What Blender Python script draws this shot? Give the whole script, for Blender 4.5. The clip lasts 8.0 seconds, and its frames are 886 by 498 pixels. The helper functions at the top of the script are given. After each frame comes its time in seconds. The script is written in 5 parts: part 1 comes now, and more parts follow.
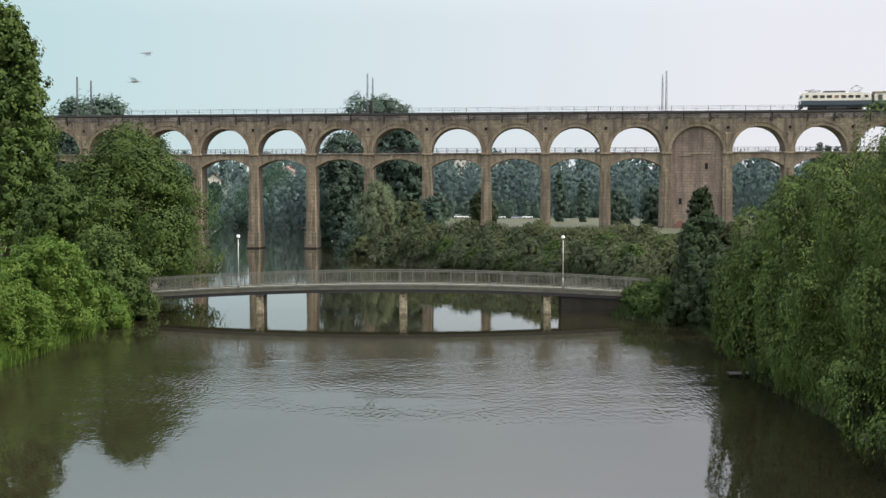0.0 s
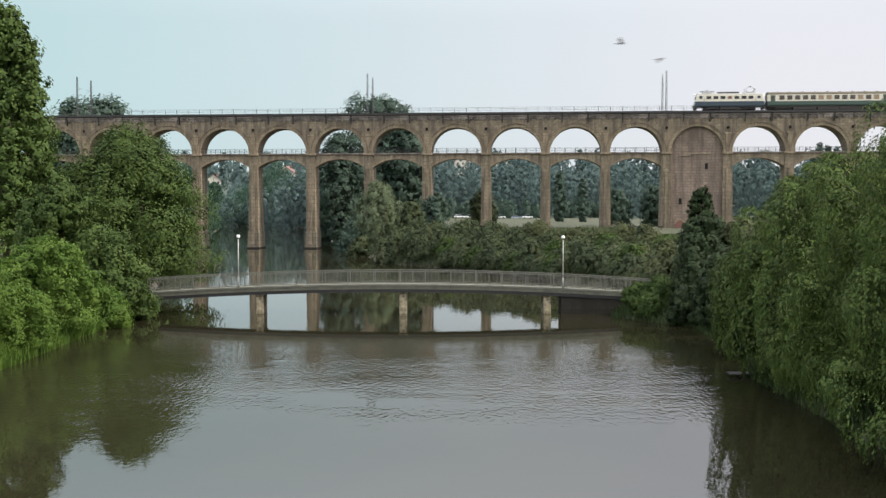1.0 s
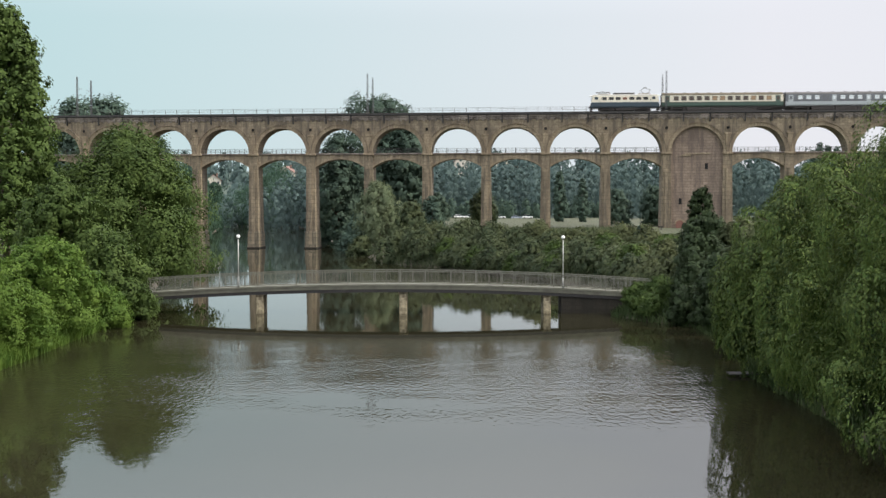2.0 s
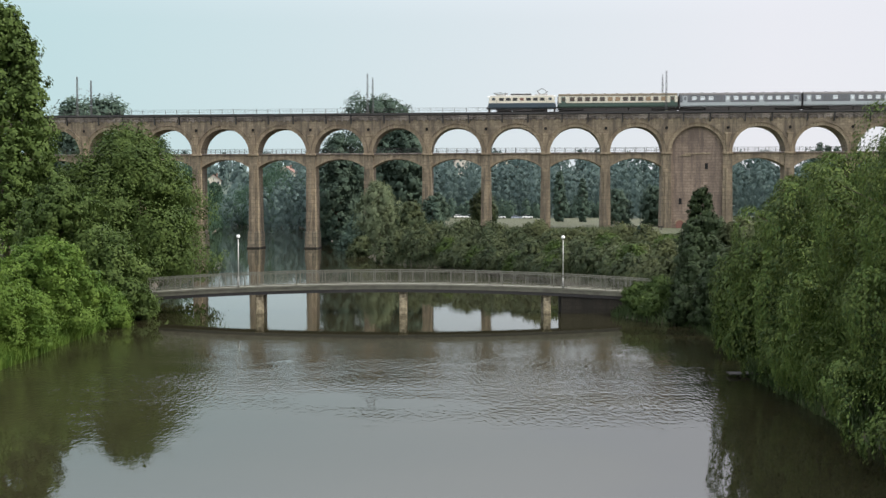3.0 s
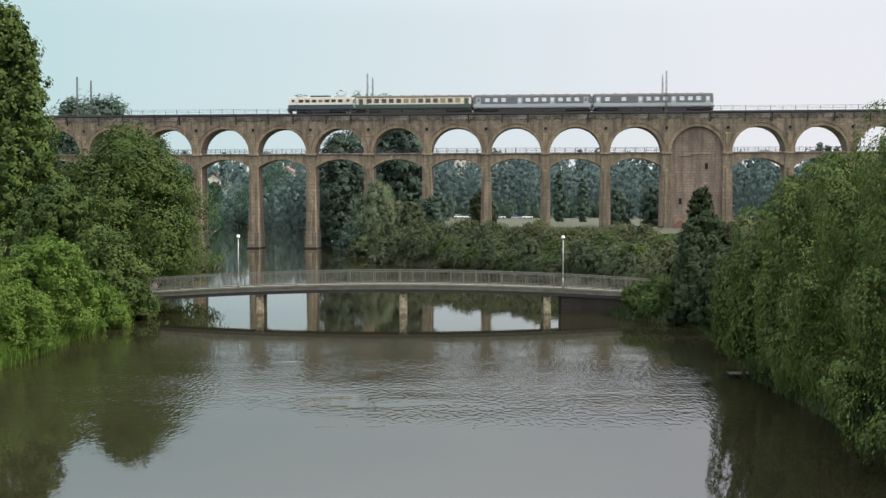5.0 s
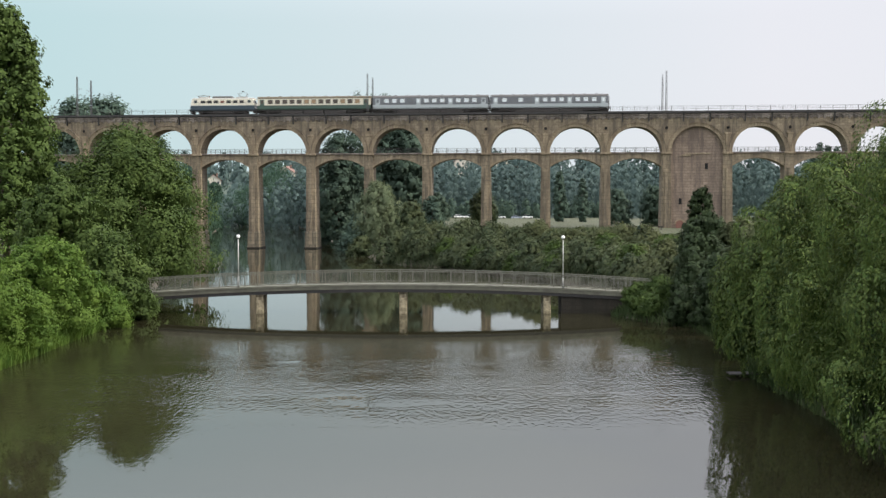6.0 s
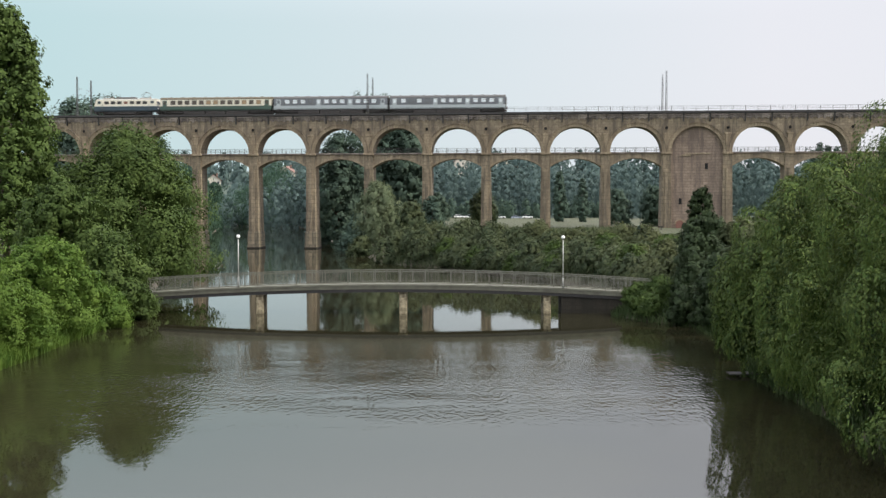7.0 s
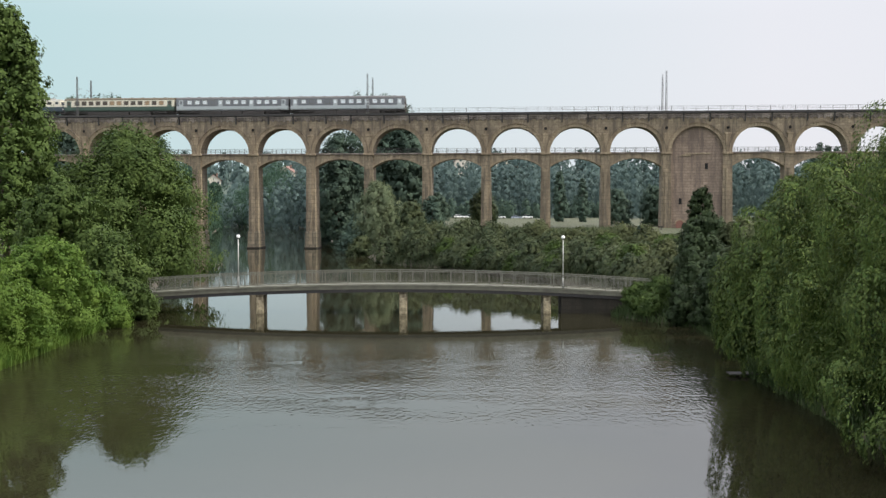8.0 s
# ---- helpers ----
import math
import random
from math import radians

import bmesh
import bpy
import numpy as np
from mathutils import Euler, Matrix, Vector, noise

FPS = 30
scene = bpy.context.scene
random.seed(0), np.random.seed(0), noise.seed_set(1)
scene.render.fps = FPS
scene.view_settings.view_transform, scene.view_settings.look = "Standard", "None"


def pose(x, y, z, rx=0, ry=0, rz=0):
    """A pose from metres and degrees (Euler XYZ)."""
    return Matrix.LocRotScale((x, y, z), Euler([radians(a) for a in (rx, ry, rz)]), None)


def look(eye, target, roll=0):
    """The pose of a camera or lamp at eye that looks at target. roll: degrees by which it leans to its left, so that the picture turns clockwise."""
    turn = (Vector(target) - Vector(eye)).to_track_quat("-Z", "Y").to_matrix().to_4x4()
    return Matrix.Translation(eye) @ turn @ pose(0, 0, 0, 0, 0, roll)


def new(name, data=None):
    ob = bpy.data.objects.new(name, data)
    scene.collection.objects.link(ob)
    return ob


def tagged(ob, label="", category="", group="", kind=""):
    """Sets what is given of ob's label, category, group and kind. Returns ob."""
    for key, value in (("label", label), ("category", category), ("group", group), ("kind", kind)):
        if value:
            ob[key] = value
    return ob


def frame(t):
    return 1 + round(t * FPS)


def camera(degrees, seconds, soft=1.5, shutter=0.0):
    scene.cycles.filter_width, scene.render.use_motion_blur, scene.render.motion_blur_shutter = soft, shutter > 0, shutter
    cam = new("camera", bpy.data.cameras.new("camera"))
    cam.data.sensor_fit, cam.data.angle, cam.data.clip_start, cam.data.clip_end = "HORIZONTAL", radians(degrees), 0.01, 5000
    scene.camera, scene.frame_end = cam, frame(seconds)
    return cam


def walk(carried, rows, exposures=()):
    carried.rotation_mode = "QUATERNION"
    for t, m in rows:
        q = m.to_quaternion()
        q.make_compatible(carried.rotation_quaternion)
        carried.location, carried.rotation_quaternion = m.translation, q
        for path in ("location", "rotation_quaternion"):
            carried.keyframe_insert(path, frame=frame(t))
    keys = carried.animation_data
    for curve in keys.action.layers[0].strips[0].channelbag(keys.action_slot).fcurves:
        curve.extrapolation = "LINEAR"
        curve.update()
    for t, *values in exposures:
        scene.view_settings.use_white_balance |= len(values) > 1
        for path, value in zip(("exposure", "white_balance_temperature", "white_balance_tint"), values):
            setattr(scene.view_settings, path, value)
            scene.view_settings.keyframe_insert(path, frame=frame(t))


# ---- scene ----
# Walk: the camera stands still on a road bridge 9.5 m above the river.
cam = camera(44.0, 8.0, soft=1.4, shutter=0.4)
EYE = pose(0, 0, 9.5, 90 - 2.214, 0, 0)
walk(cam, [(0.0, EYE), (8.0, EYE)])

# ---- world, sun ----
SUN_ELEV, SUN_AZ = radians(42), radians(103)      # azimuth clockwise from +y
world = bpy.data.worlds.new("world")
scene.world = world
world.use_nodes = True
wt = world.node_tree
wt.nodes.clear()
w_out = wt.nodes.new("ShaderNodeOutputWorld")
w_bg = wt.nodes.new("ShaderNodeBackground")
w_sky = wt.nodes.new("ShaderNodeTexSky")
w_sky.sky_type = "NISHITA"
w_sky.sun_disc = False
w_sky.sun_elevation, w_sky.sun_rotation = SUN_ELEV, SUN_AZ
w_sky.dust_density, w_sky.air_density = 3.0, 1.0
w_scale = wt.nodes.new("ShaderNodeVectorMath")
w_scale.operation = "SCALE"
w_scale.inputs[3].default_value = 0.07
w_co = wt.nodes.new("ShaderNodeTexCoord")
w_sep = wt.nodes.new("ShaderNodeSeparateXYZ")
w_side = wt.nodes.new("ShaderNodeMapRange")
w_side.inputs[1].default_value, w_side.inputs[2].default_value = -0.42, 0.28
w_haze = wt.nodes.new("ShaderNodeMix")
w_haze.data_type = "RGBA"
w_haze.inputs[6].default_value = (0.525, 0.745, 0.77, 1)
w_haze.inputs[7].default_value = (0.87, 0.875, 0.93, 1)
w_mix = wt.nodes.new("ShaderNodeMix")
w_mix.data_type = "RGBA"
w_mix.inputs[0].default_value = 0.85
wt.links.new(w_co.outputs["Generated"], w_sep.inputs[0])
wt.links.new(w_sep.outputs[0], w_side.inputs[0])
wt.links.new(w_side.outputs[0], w_haze.inputs[0])
wt.links.new(w_sky.outputs[0], w_scale.inputs[0])
wt.links.new(w_scale.outputs[0], w_mix.inputs[6])
w_high = wt.nodes.new("ShaderNodeMapRange")            # the tint at one side fades out overhead
w_high.inputs[1].default_value, w_high.inputs[2].default_value = 0.16, 0.40
w_even = wt.nodes.new("ShaderNodeMix")
w_even.data_type = "RGBA"
w_even.inputs[7].default_value = (0.825, 0.835, 0.905, 1)
wt.links.new(w_sep.outputs[2], w_high.inputs[0])
wt.links.new(w_high.outputs[0], w_even.inputs[0])
wt.links.new(w_haze.outputs[2], w_even.inputs[6])
wt.links.new(w_even.outputs[2], w_mix.inputs[7])
wt.links.new(w_mix.outputs[2], w_bg.inputs[0])
wt.links.new(w_bg.outputs[0], w_out.inputs[0])
w_rise = wt.nodes.new("ShaderNodeMapRange")            # thin overcast, brighter overhead than at the horizon
w_rise.interpolation_type = "SMOOTHSTEP"
w_rise.inputs[1].default_value, w_rise.inputs[2].default_value = 0.16, 0.39
w_rise.inputs[3].default_value, w_rise.inputs[4].default_value = 1.07, 2.75
wt.links.new(w_sep.outputs[2], w_rise.inputs[0])
wt.links.new(w_rise.outputs[0], w_bg.inputs[1])

sun = new("sun", bpy.data.lights.new("sun", "SUN"))
sun.data.energy, sun.data.angle, sun.data.color = 4.5, radians(6), (1.0, 0.93, 0.79)
sun_dir = Vector((math.sin(SUN_AZ) * math.cos(SUN_ELEV), math.cos(SUN_AZ) * math.cos(SUN_ELEV), math.sin(SUN_ELEV)))
sun.matrix_world = look(sun_dir * 300, (0, 0, 0))


# ---- materials ----
def mat_base(name, rough=0.8, metal=0.0):
    m = bpy.data.materials.new(name)
    m.use_nodes = True
    nt = m.node_tree
    b = nt.nodes["Principled BSDF"]
    b.inputs["Roughness"].default_value, b.inputs["Metallic"].default_value = rough, metal
    return m, nt, b


def node(nt, kind, **values):
    n = nt.nodes.new(kind)
    for k, v in values.items():
        n.inputs[k.replace("_", " ")].default_value = v
    return n


def mixer(nt, fac, a, b, blend="MIX"):
    n = nt.nodes.new("ShaderNodeMix")
    n.data_type, n.blend_type = "RGBA", blend
    for i, v in ((0, fac), (6, a), (7, b)):
        if hasattr(v, "links"):
            nt.links.new(v, n.inputs[i])
        elif i:
            n.inputs[i].default_value = (*v, 1)
        else:
            n.inputs[i].default_value = v
    return n.outputs[2]


def ramp(nt, value, lo, hi):
    n = nt.nodes.new("ShaderNodeMapRange")
    n.inputs[1].default_value, n.inputs[2].default_value = lo, hi
    nt.links.new(value, n.inputs[0])
    return n.outputs[0]


def coords(nt, scale=(1, 1, 1), which="Object"):
    c = nt.nodes.new("ShaderNodeTexCoord")
    mp = nt.nodes.new("ShaderNodeMapping")
    mp.inputs["Scale"].default_value = scale
    nt.links.new(c.outputs[which], mp.inputs[0])
    return mp.outputs[0]


def noise_of(nt, co, scale, detail=4, rough=0.6):
    n = node(nt, "ShaderNodeTexNoise", Scale=scale, Detail=detail, Roughness=rough)
    nt.links.new(co, n.inputs["Vector"])
    return n.outputs[0]


def bump(nt, b, height, strength=0.3, dist=0.05):
    n = node(nt, "ShaderNodeBump", Strength=strength, Distance=dist)
    nt.links.new(height, n.inputs["Height"])
    nt.links.new(n.outputs[0], b.inputs["Normal"])


def plain(name, col, rough=0.7, metal=0.0, vary=0.25, scale=1.5, dark=None, grain=0.02):
    """Painted, cast or sawn surface with stains at two scales."""
    m, nt, b = mat_base(name, rough, metal)
    co = coords(nt)
    dark = dark or tuple(c * 0.55 for c in col)
    big = ramp(nt, noise_of(nt, co, scale), 0.35, 0.75)
    fine = ramp(nt, noise_of(nt, co, scale * 11, 3), 0.3, 0.8)
    c1 = mixer(nt, mult(nt, big, vary * 2), col, dark)
    c2 = mixer(nt, mult(nt, fine, vary), c1, dark)
    nt.links.new(c2, b.inputs["Base Color"])
    if grain:
        bump(nt, b, noise_of(nt, co, scale * 14, 3), 0.4, grain)
    return m


def mult(nt, v, k):
    n = nt.nodes.new("ShaderNodeMath")
    n.operation = "MULTIPLY"
    n.use_clamp = True
    n.inputs[1].default_value = k
    nt.links.new(v, n.inputs[0])
    return n.outputs[0]


def stone_mat(name, col, col2, stain, row=0.6, wide=1.25, joint=0.028):
    """Coursed sandstone ashlar with joints, block-to-block change and dark streaks."""
    m, nt, b = mat_base(name, 0.9)
    b.inputs["Specular IOR Level"].default_value = 0.25
    c = nt.nodes.new("ShaderNodeTexCoord")
    sep = nt.nodes.new("ShaderNodeSeparateXYZ")
    nt.links.new(c.outputs["Object"], sep.inputs[0])
    add = nt.nodes.new("ShaderNodeMath")
    nt.links.new(sep.outputs[0], add.inputs[0])
    nt.links.new(sep.outputs[1], add.inputs[1])
    comb = nt.nodes.new("ShaderNodeCombineXYZ")
    nt.links.new(add.outputs[0], comb.inputs[0])
    nt.links.new(sep.outputs[2], comb.inputs[1])
    br = nt.nodes.new("ShaderNodeTexBrick")
    br.inputs["Color1"].default_value, br.inputs["Color2"].default_value = (*col, 1), (*col2, 1)
    br.inputs["Mortar"].default_value = (*(0.5 * x + 0.35 * y for x, y in zip(stain, col2)), 1)
    br.inputs["Scale"].default_value = 1.0
    br.inputs["Mortar Size"].default_value = joint
    br.inputs["Mortar Smooth"].default_value = 0.4
    br.inputs["Brick Width"].default_value, br.inputs["Row Height"].default_value = wide, row
    nt.links.new(comb.outputs[0], br.inputs["Vector"])
    geo = nt.nodes.new("ShaderNodeNewGeometry")
    pos = geo.outputs["Position"]
    mp = nt.nodes.new("ShaderNodeMapping")
    mp.inputs["Scale"].default_value = (1.0, 1.0, 0.12)
    nt.links.new(pos, mp.inputs[0])
    streak = ramp(nt, noise_of(nt, mp.outputs[0], 0.85, 6, 0.7), 0.45, 0.60)
    blotch = ramp(nt, noise_of(nt, pos, 0.3, 5), 0.38, 0.64)
    fine = noise_of(nt, pos, 1.7, 6, 0.7)
    c1 = mixer(nt, mult(nt, blotch, 0.6), br.outputs[0], tuple(x * 0.72 for x in col2))
    c2 = mixer(nt, mult(nt, streak, 0.8), c1, stain)
    c3 = mixer(nt, mult(nt, ramp(nt, fine, 0.42, 0.72), 0.6), c2, stain)
    nt.links.new(c3, b.inputs["Base Color"])
    bump(nt, b, fine, 0.6, 0.12)
    return m


def leaf_mat(name, dark, light, tip=None, through_leaf=0.3, tips=0.28):
    """Leaves: each differs a little, whole boughs differ more, light comes through them."""
    m, nt, b = mat_base(name, 0.65)
    b.inputs["Specular IOR Level"].default_value = 0.12
    geo = nt.nodes.new("ShaderNodeNewGeometry")
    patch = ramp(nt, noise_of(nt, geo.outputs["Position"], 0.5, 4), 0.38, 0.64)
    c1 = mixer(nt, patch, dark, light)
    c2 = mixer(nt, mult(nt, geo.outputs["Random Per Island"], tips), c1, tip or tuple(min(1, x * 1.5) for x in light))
    nt.links.new(c2, b.inputs["Base Color"])
    tr = nt.nodes.new("ShaderNodeBsdfTranslucent")
    nt.links.new(c2, tr.inputs[0])
    mx = nt.nodes.new("ShaderNodeMixShader")
    mx.inputs[0].default_value = through_leaf
    nt.links.new(b.outputs[0], mx.inputs[1])
    nt.links.new(tr.outputs[0], mx.inputs[2])
    nt.links.new(mx.outputs[0], nt.nodes["Material Output"].inputs[0])
    return m


def water_mat():
    """Slow murky river: calm in the near reach, a band of cat's-paw ripples before the footbridge."""
    m, nt, b = mat_base("river_water", 0.0)
    b.inputs["IOR"].default_value = 1.33
    geo = nt.nodes.new("ShaderNodeNewGeometry")
    pos = geo.outputs["Position"]
    silt = ramp(nt, noise_of(nt, pos, 0.05, 3), 0.3, 0.7)
    nt.links.new(mixer(nt, silt, (0.015, 0.0145, 0.0075), (0.022, 0.020, 0.0105)), b.inputs["Base Color"])
    sep = nt.nodes.new("ShaderNodeSeparateXYZ")
    nt.links.new(pos, sep.inputs[0])
    band_a = ramp(nt, sep.outputs[1], 43, 56)
    band_b = ramp(nt, sep.outputs[1], 79, 60)
    calm = nt.nodes.new("ShaderNodeMath")
    calm.operation = "MULTIPLY"
    nt.links.new(band_a, calm.inputs[0])
    nt.links.new(band_b, calm.inputs[1])
    co = coords(nt, (1.75, 0.8, 1))
    small = noise_of(nt, co, 2.3, 2.0, 0.5)
    swell = noise_of(nt, coords(nt, (0.35, 0.6, 1)), 0.8, 2, 0.5)
    patch = ramp(nt, noise_of(nt, coords(nt, (0.06, 0.16, 1)), 1.0, 2), 0.28, 0.60)
    amp = nt.nodes.new("ShaderNodeMath")
    amp.operation = "MULTIPLY_ADD"
    nt.links.new(calm.outputs[0], amp.inputs[0])
    nt.links.new(patch, amp.inputs[1])
    amp.inputs[2].default_value = 0.045
    hs = nt.nodes.new("ShaderNodeMath")
    hs.operation = "MULTIPLY"
    nt.links.new(small, hs.inputs[0])
    nt.links.new(amp.outputs[0], hs.inputs[1])
    total = nt.nodes.new("ShaderNodeMath")
    total.operation = "MULTIPLY_ADD"
    nt.links.new(swell, total.inputs[0])
    total.inputs[1].default_value = 0.04
    nt.links.new(hs.outputs[0], total.inputs[2])
    bump(nt, b, total.outputs[0], 1.0, 0.045)
    return m


def ground_mat():
    m, nt, b = mat_base("meadow_and_bank", 0.95)
    geo = nt.nodes.new("ShaderNodeNewGeometry")
    pos = geo.outputs["Position"]
    sep = nt.nodes.new("ShaderNodeSeparateXYZ")
    nt.links.new(pos, sep.inputs[0])
    grass = mixer(nt, ramp(nt, noise_of(nt, pos, 0.08, 4), 0.35, 0.7), (0.038, 0.044, 0.020), (0.060, 0.060, 0.029))
    grass = mixer(nt, mult(nt, noise_of(nt, pos, 1.6, 5), 0.5), grass, (0.055, 0.065, 0.029))
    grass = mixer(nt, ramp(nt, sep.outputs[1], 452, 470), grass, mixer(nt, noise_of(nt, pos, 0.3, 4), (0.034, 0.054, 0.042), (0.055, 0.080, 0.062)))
    mud = mixer(nt, noise_of(nt, pos, 1.2, 4), (0.05, 0.042, 0.028), (0.09, 0.075, 0.05))
    nt.links.new(mixer(nt, ramp(nt, sep.outputs[2], 0.2, 0.8), mud, grass), b.inputs["Base Color"])
    bump(nt, b, noise_of(nt, pos, 2.2, 5), 0.8, 0.2)
    return m


STONE = stone_mat("sandstone_ashlar", (0.338, 0.273, 0.184), (0.253, 0.202, 0.137), (0.106, 0.087, 0.067))
STONE_PIER = stone_mat("coursed_pier_masonry", (0.309, 0.247, 0.167), (0.226, 0.180, 0.123), (0.085, 0.072, 0.055), 0.85, 1.7, 0.045)
STONE_FOOT = stone_mat("damp_pier_footing", (0.223, 0.184, 0.127), (0.160, 0.134, 0.095), (0.064, 0.058, 0.044), 0.85, 1.7, 0.045)
STONE_FILL = stone_mat("reddish_infill_masonry", (0.300, 0.230, 0.176), (0.235, 0.178, 0.136), (0.118, 0.092, 0.075), 0.6, 1.3, 0.05)
STONE_RING = stone_mat("dressed_sandstone", (0.379, 0.306, 0.205), (0.296, 0.239, 0.161), (0.156, 0.119, 0.083), 0.6, 0.6)
STONE_HOOD = stone_mat("weathered_moulding_stone", (0.311, 0.242, 0.166), (0.248, 0.192, 0.131), (0.093, 0.075, 0.056), 0.6, 0.6)
CORNICE = plain("weathered_cornice_stone", (0.40, 0.34, 0.29), 0.9, vary=0.6, scale=0.5, dark=(0.065, 0.052, 0.048))
# Near-black colour painted in place of the unlit depth of slits and medallions.
VOID = plain("painted_dark_opening", (0.008, 0.008, 0.008), 0.9, grain=0.0)
DARK_STEEL = plain("dark_weathered_steel", (0.045, 0.042, 0.04), 0.6, 0.3, grain=0.005)
RAIL_STEEL = plain("pale_weathered_railing", (0.155, 0.153, 0.125), 0.55, 0.3, vary=0.2, grain=0.0)
GREY_STEEL = plain("galvanised_steel", (0.12, 0.115, 0.095), 0.5, 0.4, vary=0.2, grain=0.0)
CONCRETE = plain("weathered_concrete", (0.20, 0.20, 0.155), 0.9, vary=0.4, scale=0.8, dark=(0.085, 0.082, 0.065))
EDGE_CONCRETE = plain("stained_edge_concrete", (0.15, 0.148, 0.108), 0.9, vary=0.4, scale=0.9, dark=(0.06, 0.055, 0.045))
PIER_CONCRETE = plain("stained_pier_concrete", (0.48, 0.41, 0.27), 0.9, vary=0.7, scale=1.7, dark=(0.07, 0.054, 0.032))
# Wet stone; on the footbridge abutments its dark colour carries the under-deck shade.
WET_SHADED_STONE = stone_mat("wet_and_shaded_stone", (0.032, 0.028, 0.021), (0.024, 0.021, 0.016), (0.014, 0.013, 0.01), 0.35, 0.7)
SOFFIT = plain("dark_concrete_underside", (0.07, 0.064, 0.056), 0.9, vary=0.3)
BALLAST = plain("track_ballast", (0.20, 0.18, 0.16), 0.95, vary=0.4, scale=3.0, grain=0.05)
WATER = water_mat()
GROUND = ground_mat()
BARK = plain("rough_bark", (0.13, 0.10, 0.075), 0.95, vary=0.4, scale=2.0, grain=0.04)
# Willow's dark and light tones stand far apart to imitate shaded and sunlit boughs.
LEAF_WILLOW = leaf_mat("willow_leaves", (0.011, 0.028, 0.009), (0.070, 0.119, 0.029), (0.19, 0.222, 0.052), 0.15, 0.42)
LEAF_ALDER = leaf_mat("alder_leaves", (0.035, 0.062, 0.016), (0.068, 0.104, 0.026), (0.105, 0.142, 0.037), 0.25)
LEAF_POPLAR = leaf_mat("poplar_leaves", (0.043, 0.072, 0.018), (0.075, 0.117, 0.029), (0.108, 0.151, 0.042), 0.25)
LEAF_BRIGHT = leaf_mat("bank_shrub_leaves", (0.050, 0.100, 0.017), (0.095, 0.156, 0.027), (0.155, 0.218, 0.043), 0.28)
LEAF_HEDGE = leaf_mat("dry_summer_hedge_leaves", (0.036, 0.056, 0.030), (0.078, 0.096, 0.045), (0.132, 0.140, 0.060), 0.25)
LEAF_DRY = leaf_mat("dry_olive_scrub_leaves", (0.046, 0.060, 0.028), (0.088, 0.102, 0.044), (0.138, 0.144, 0.062), 0.25)
# Shade on the shrubs by the willows is put into this leaf colour.
LEAF_SHADE = leaf_mat("shade_darkened_shrub_leaves", (0.020, 0.033, 0.014), (0.034, 0.052, 0.021), (0.052, 0.074, 0.029), 0.12)
# Dark leaves lifted towards blue-grey, standing in for haze behind the viaduct.
LEAF_DARK = leaf_mat("haze_lifted_dark_leaves", (0.055, 0.088, 0.068), (0.080, 0.119, 0.087), (0.104, 0.148, 0.101), 0.25)
LEAF_SILVER = leaf_mat("silvery_willow_leaves", (0.095, 0.126, 0.068), (0.144, 0.171, 0.095), (0.189, 0.216, 0.135), 0.3)
# Distance haze over the far woods is mixed into these grey-green leaf colours.
LEAF_FAR = leaf_mat("haze_tinted_woodland_leaves", (0.096, 0.145, 0.136), (0.124, 0.173, 0.161), (0.150, 0.198, 0.180), 0.35)
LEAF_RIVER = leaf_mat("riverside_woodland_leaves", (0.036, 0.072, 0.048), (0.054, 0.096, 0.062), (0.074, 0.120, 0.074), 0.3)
LEAF_REED = leaf_mat("reed_blades", (0.036, 0.060, 0.022), (0.060, 0.088, 0.032), (0.09, 0.115, 0.045), 0.2)


# ---- building helpers ----
def mesh_of(name, bm, material, smooth=False):
    me = bpy.data.meshes.new(name)
    bm.normal_update()
    bm.to_mesh(me)
    bm.free()
    me.materials.append(material)
    if smooth:
        me.polygons.foreach_set("use_smooth", [True] * len(me.polygons))
    return me


def part(name, bm, material, parent, label="", smooth=False):
    """One mesh under a thing or a part; the bmesh is in the parent's space."""
    ob = new(name, bm if isinstance(bm, bpy.types.Mesh) else mesh_of(name, bm, material, smooth))
    ob.parent = parent
    return tagged(ob, label)


def empty(name, m, label, category, group="", kind=""):
    ob = new(name)
    ob.empty_display_size = 0.3
    ob.matrix_world = m
    return tagged(ob, label, category, group, kind)


def box(bm, x0, x1, y0, y1, z0, z1, bevel=0.0):
    """A box between two corners, with chamfered edges where bevel is given."""
    r = bmesh.ops.create_cube(bm, size=1, matrix=Matrix.LocRotScale(((x0 + x1) / 2, (y0 + y1) / 2, (z0 + z1) / 2), None, (x1 - x0, y1 - y0, z1 - z0)))
    if bevel:
        vs = r["verts"]
        es = list({e for v in vs for e in v.link_edges})
        bmesh.ops.bevel(bm, geom=es, offset=bevel, segments=1, affect="EDGES")
    return bm


def tapered(bm, x, y, z0, z1, w0, d0, w1, d1):
    """An upright tapering block."""
    lo = [bm.verts.new((x + sx * w0 / 2, y + sy * d0 / 2, z0)) for sx, sy in ((-1, -1), (1, -1), (1, 1), (-1, 1))]
    hi = [bm.verts.new((x + sx * w1 / 2, y + sy * d1 / 2, z1)) for sx, sy in ((-1, -1), (1, -1), (1, 1), (-1, 1))]
    bm.faces.new(lo[::-1])
    bm.faces.new(hi)
    for i in range(4):
        j = (i + 1) % 4
        bm.faces.new((lo[i], lo[j], hi[j], hi[i]))
    return bm


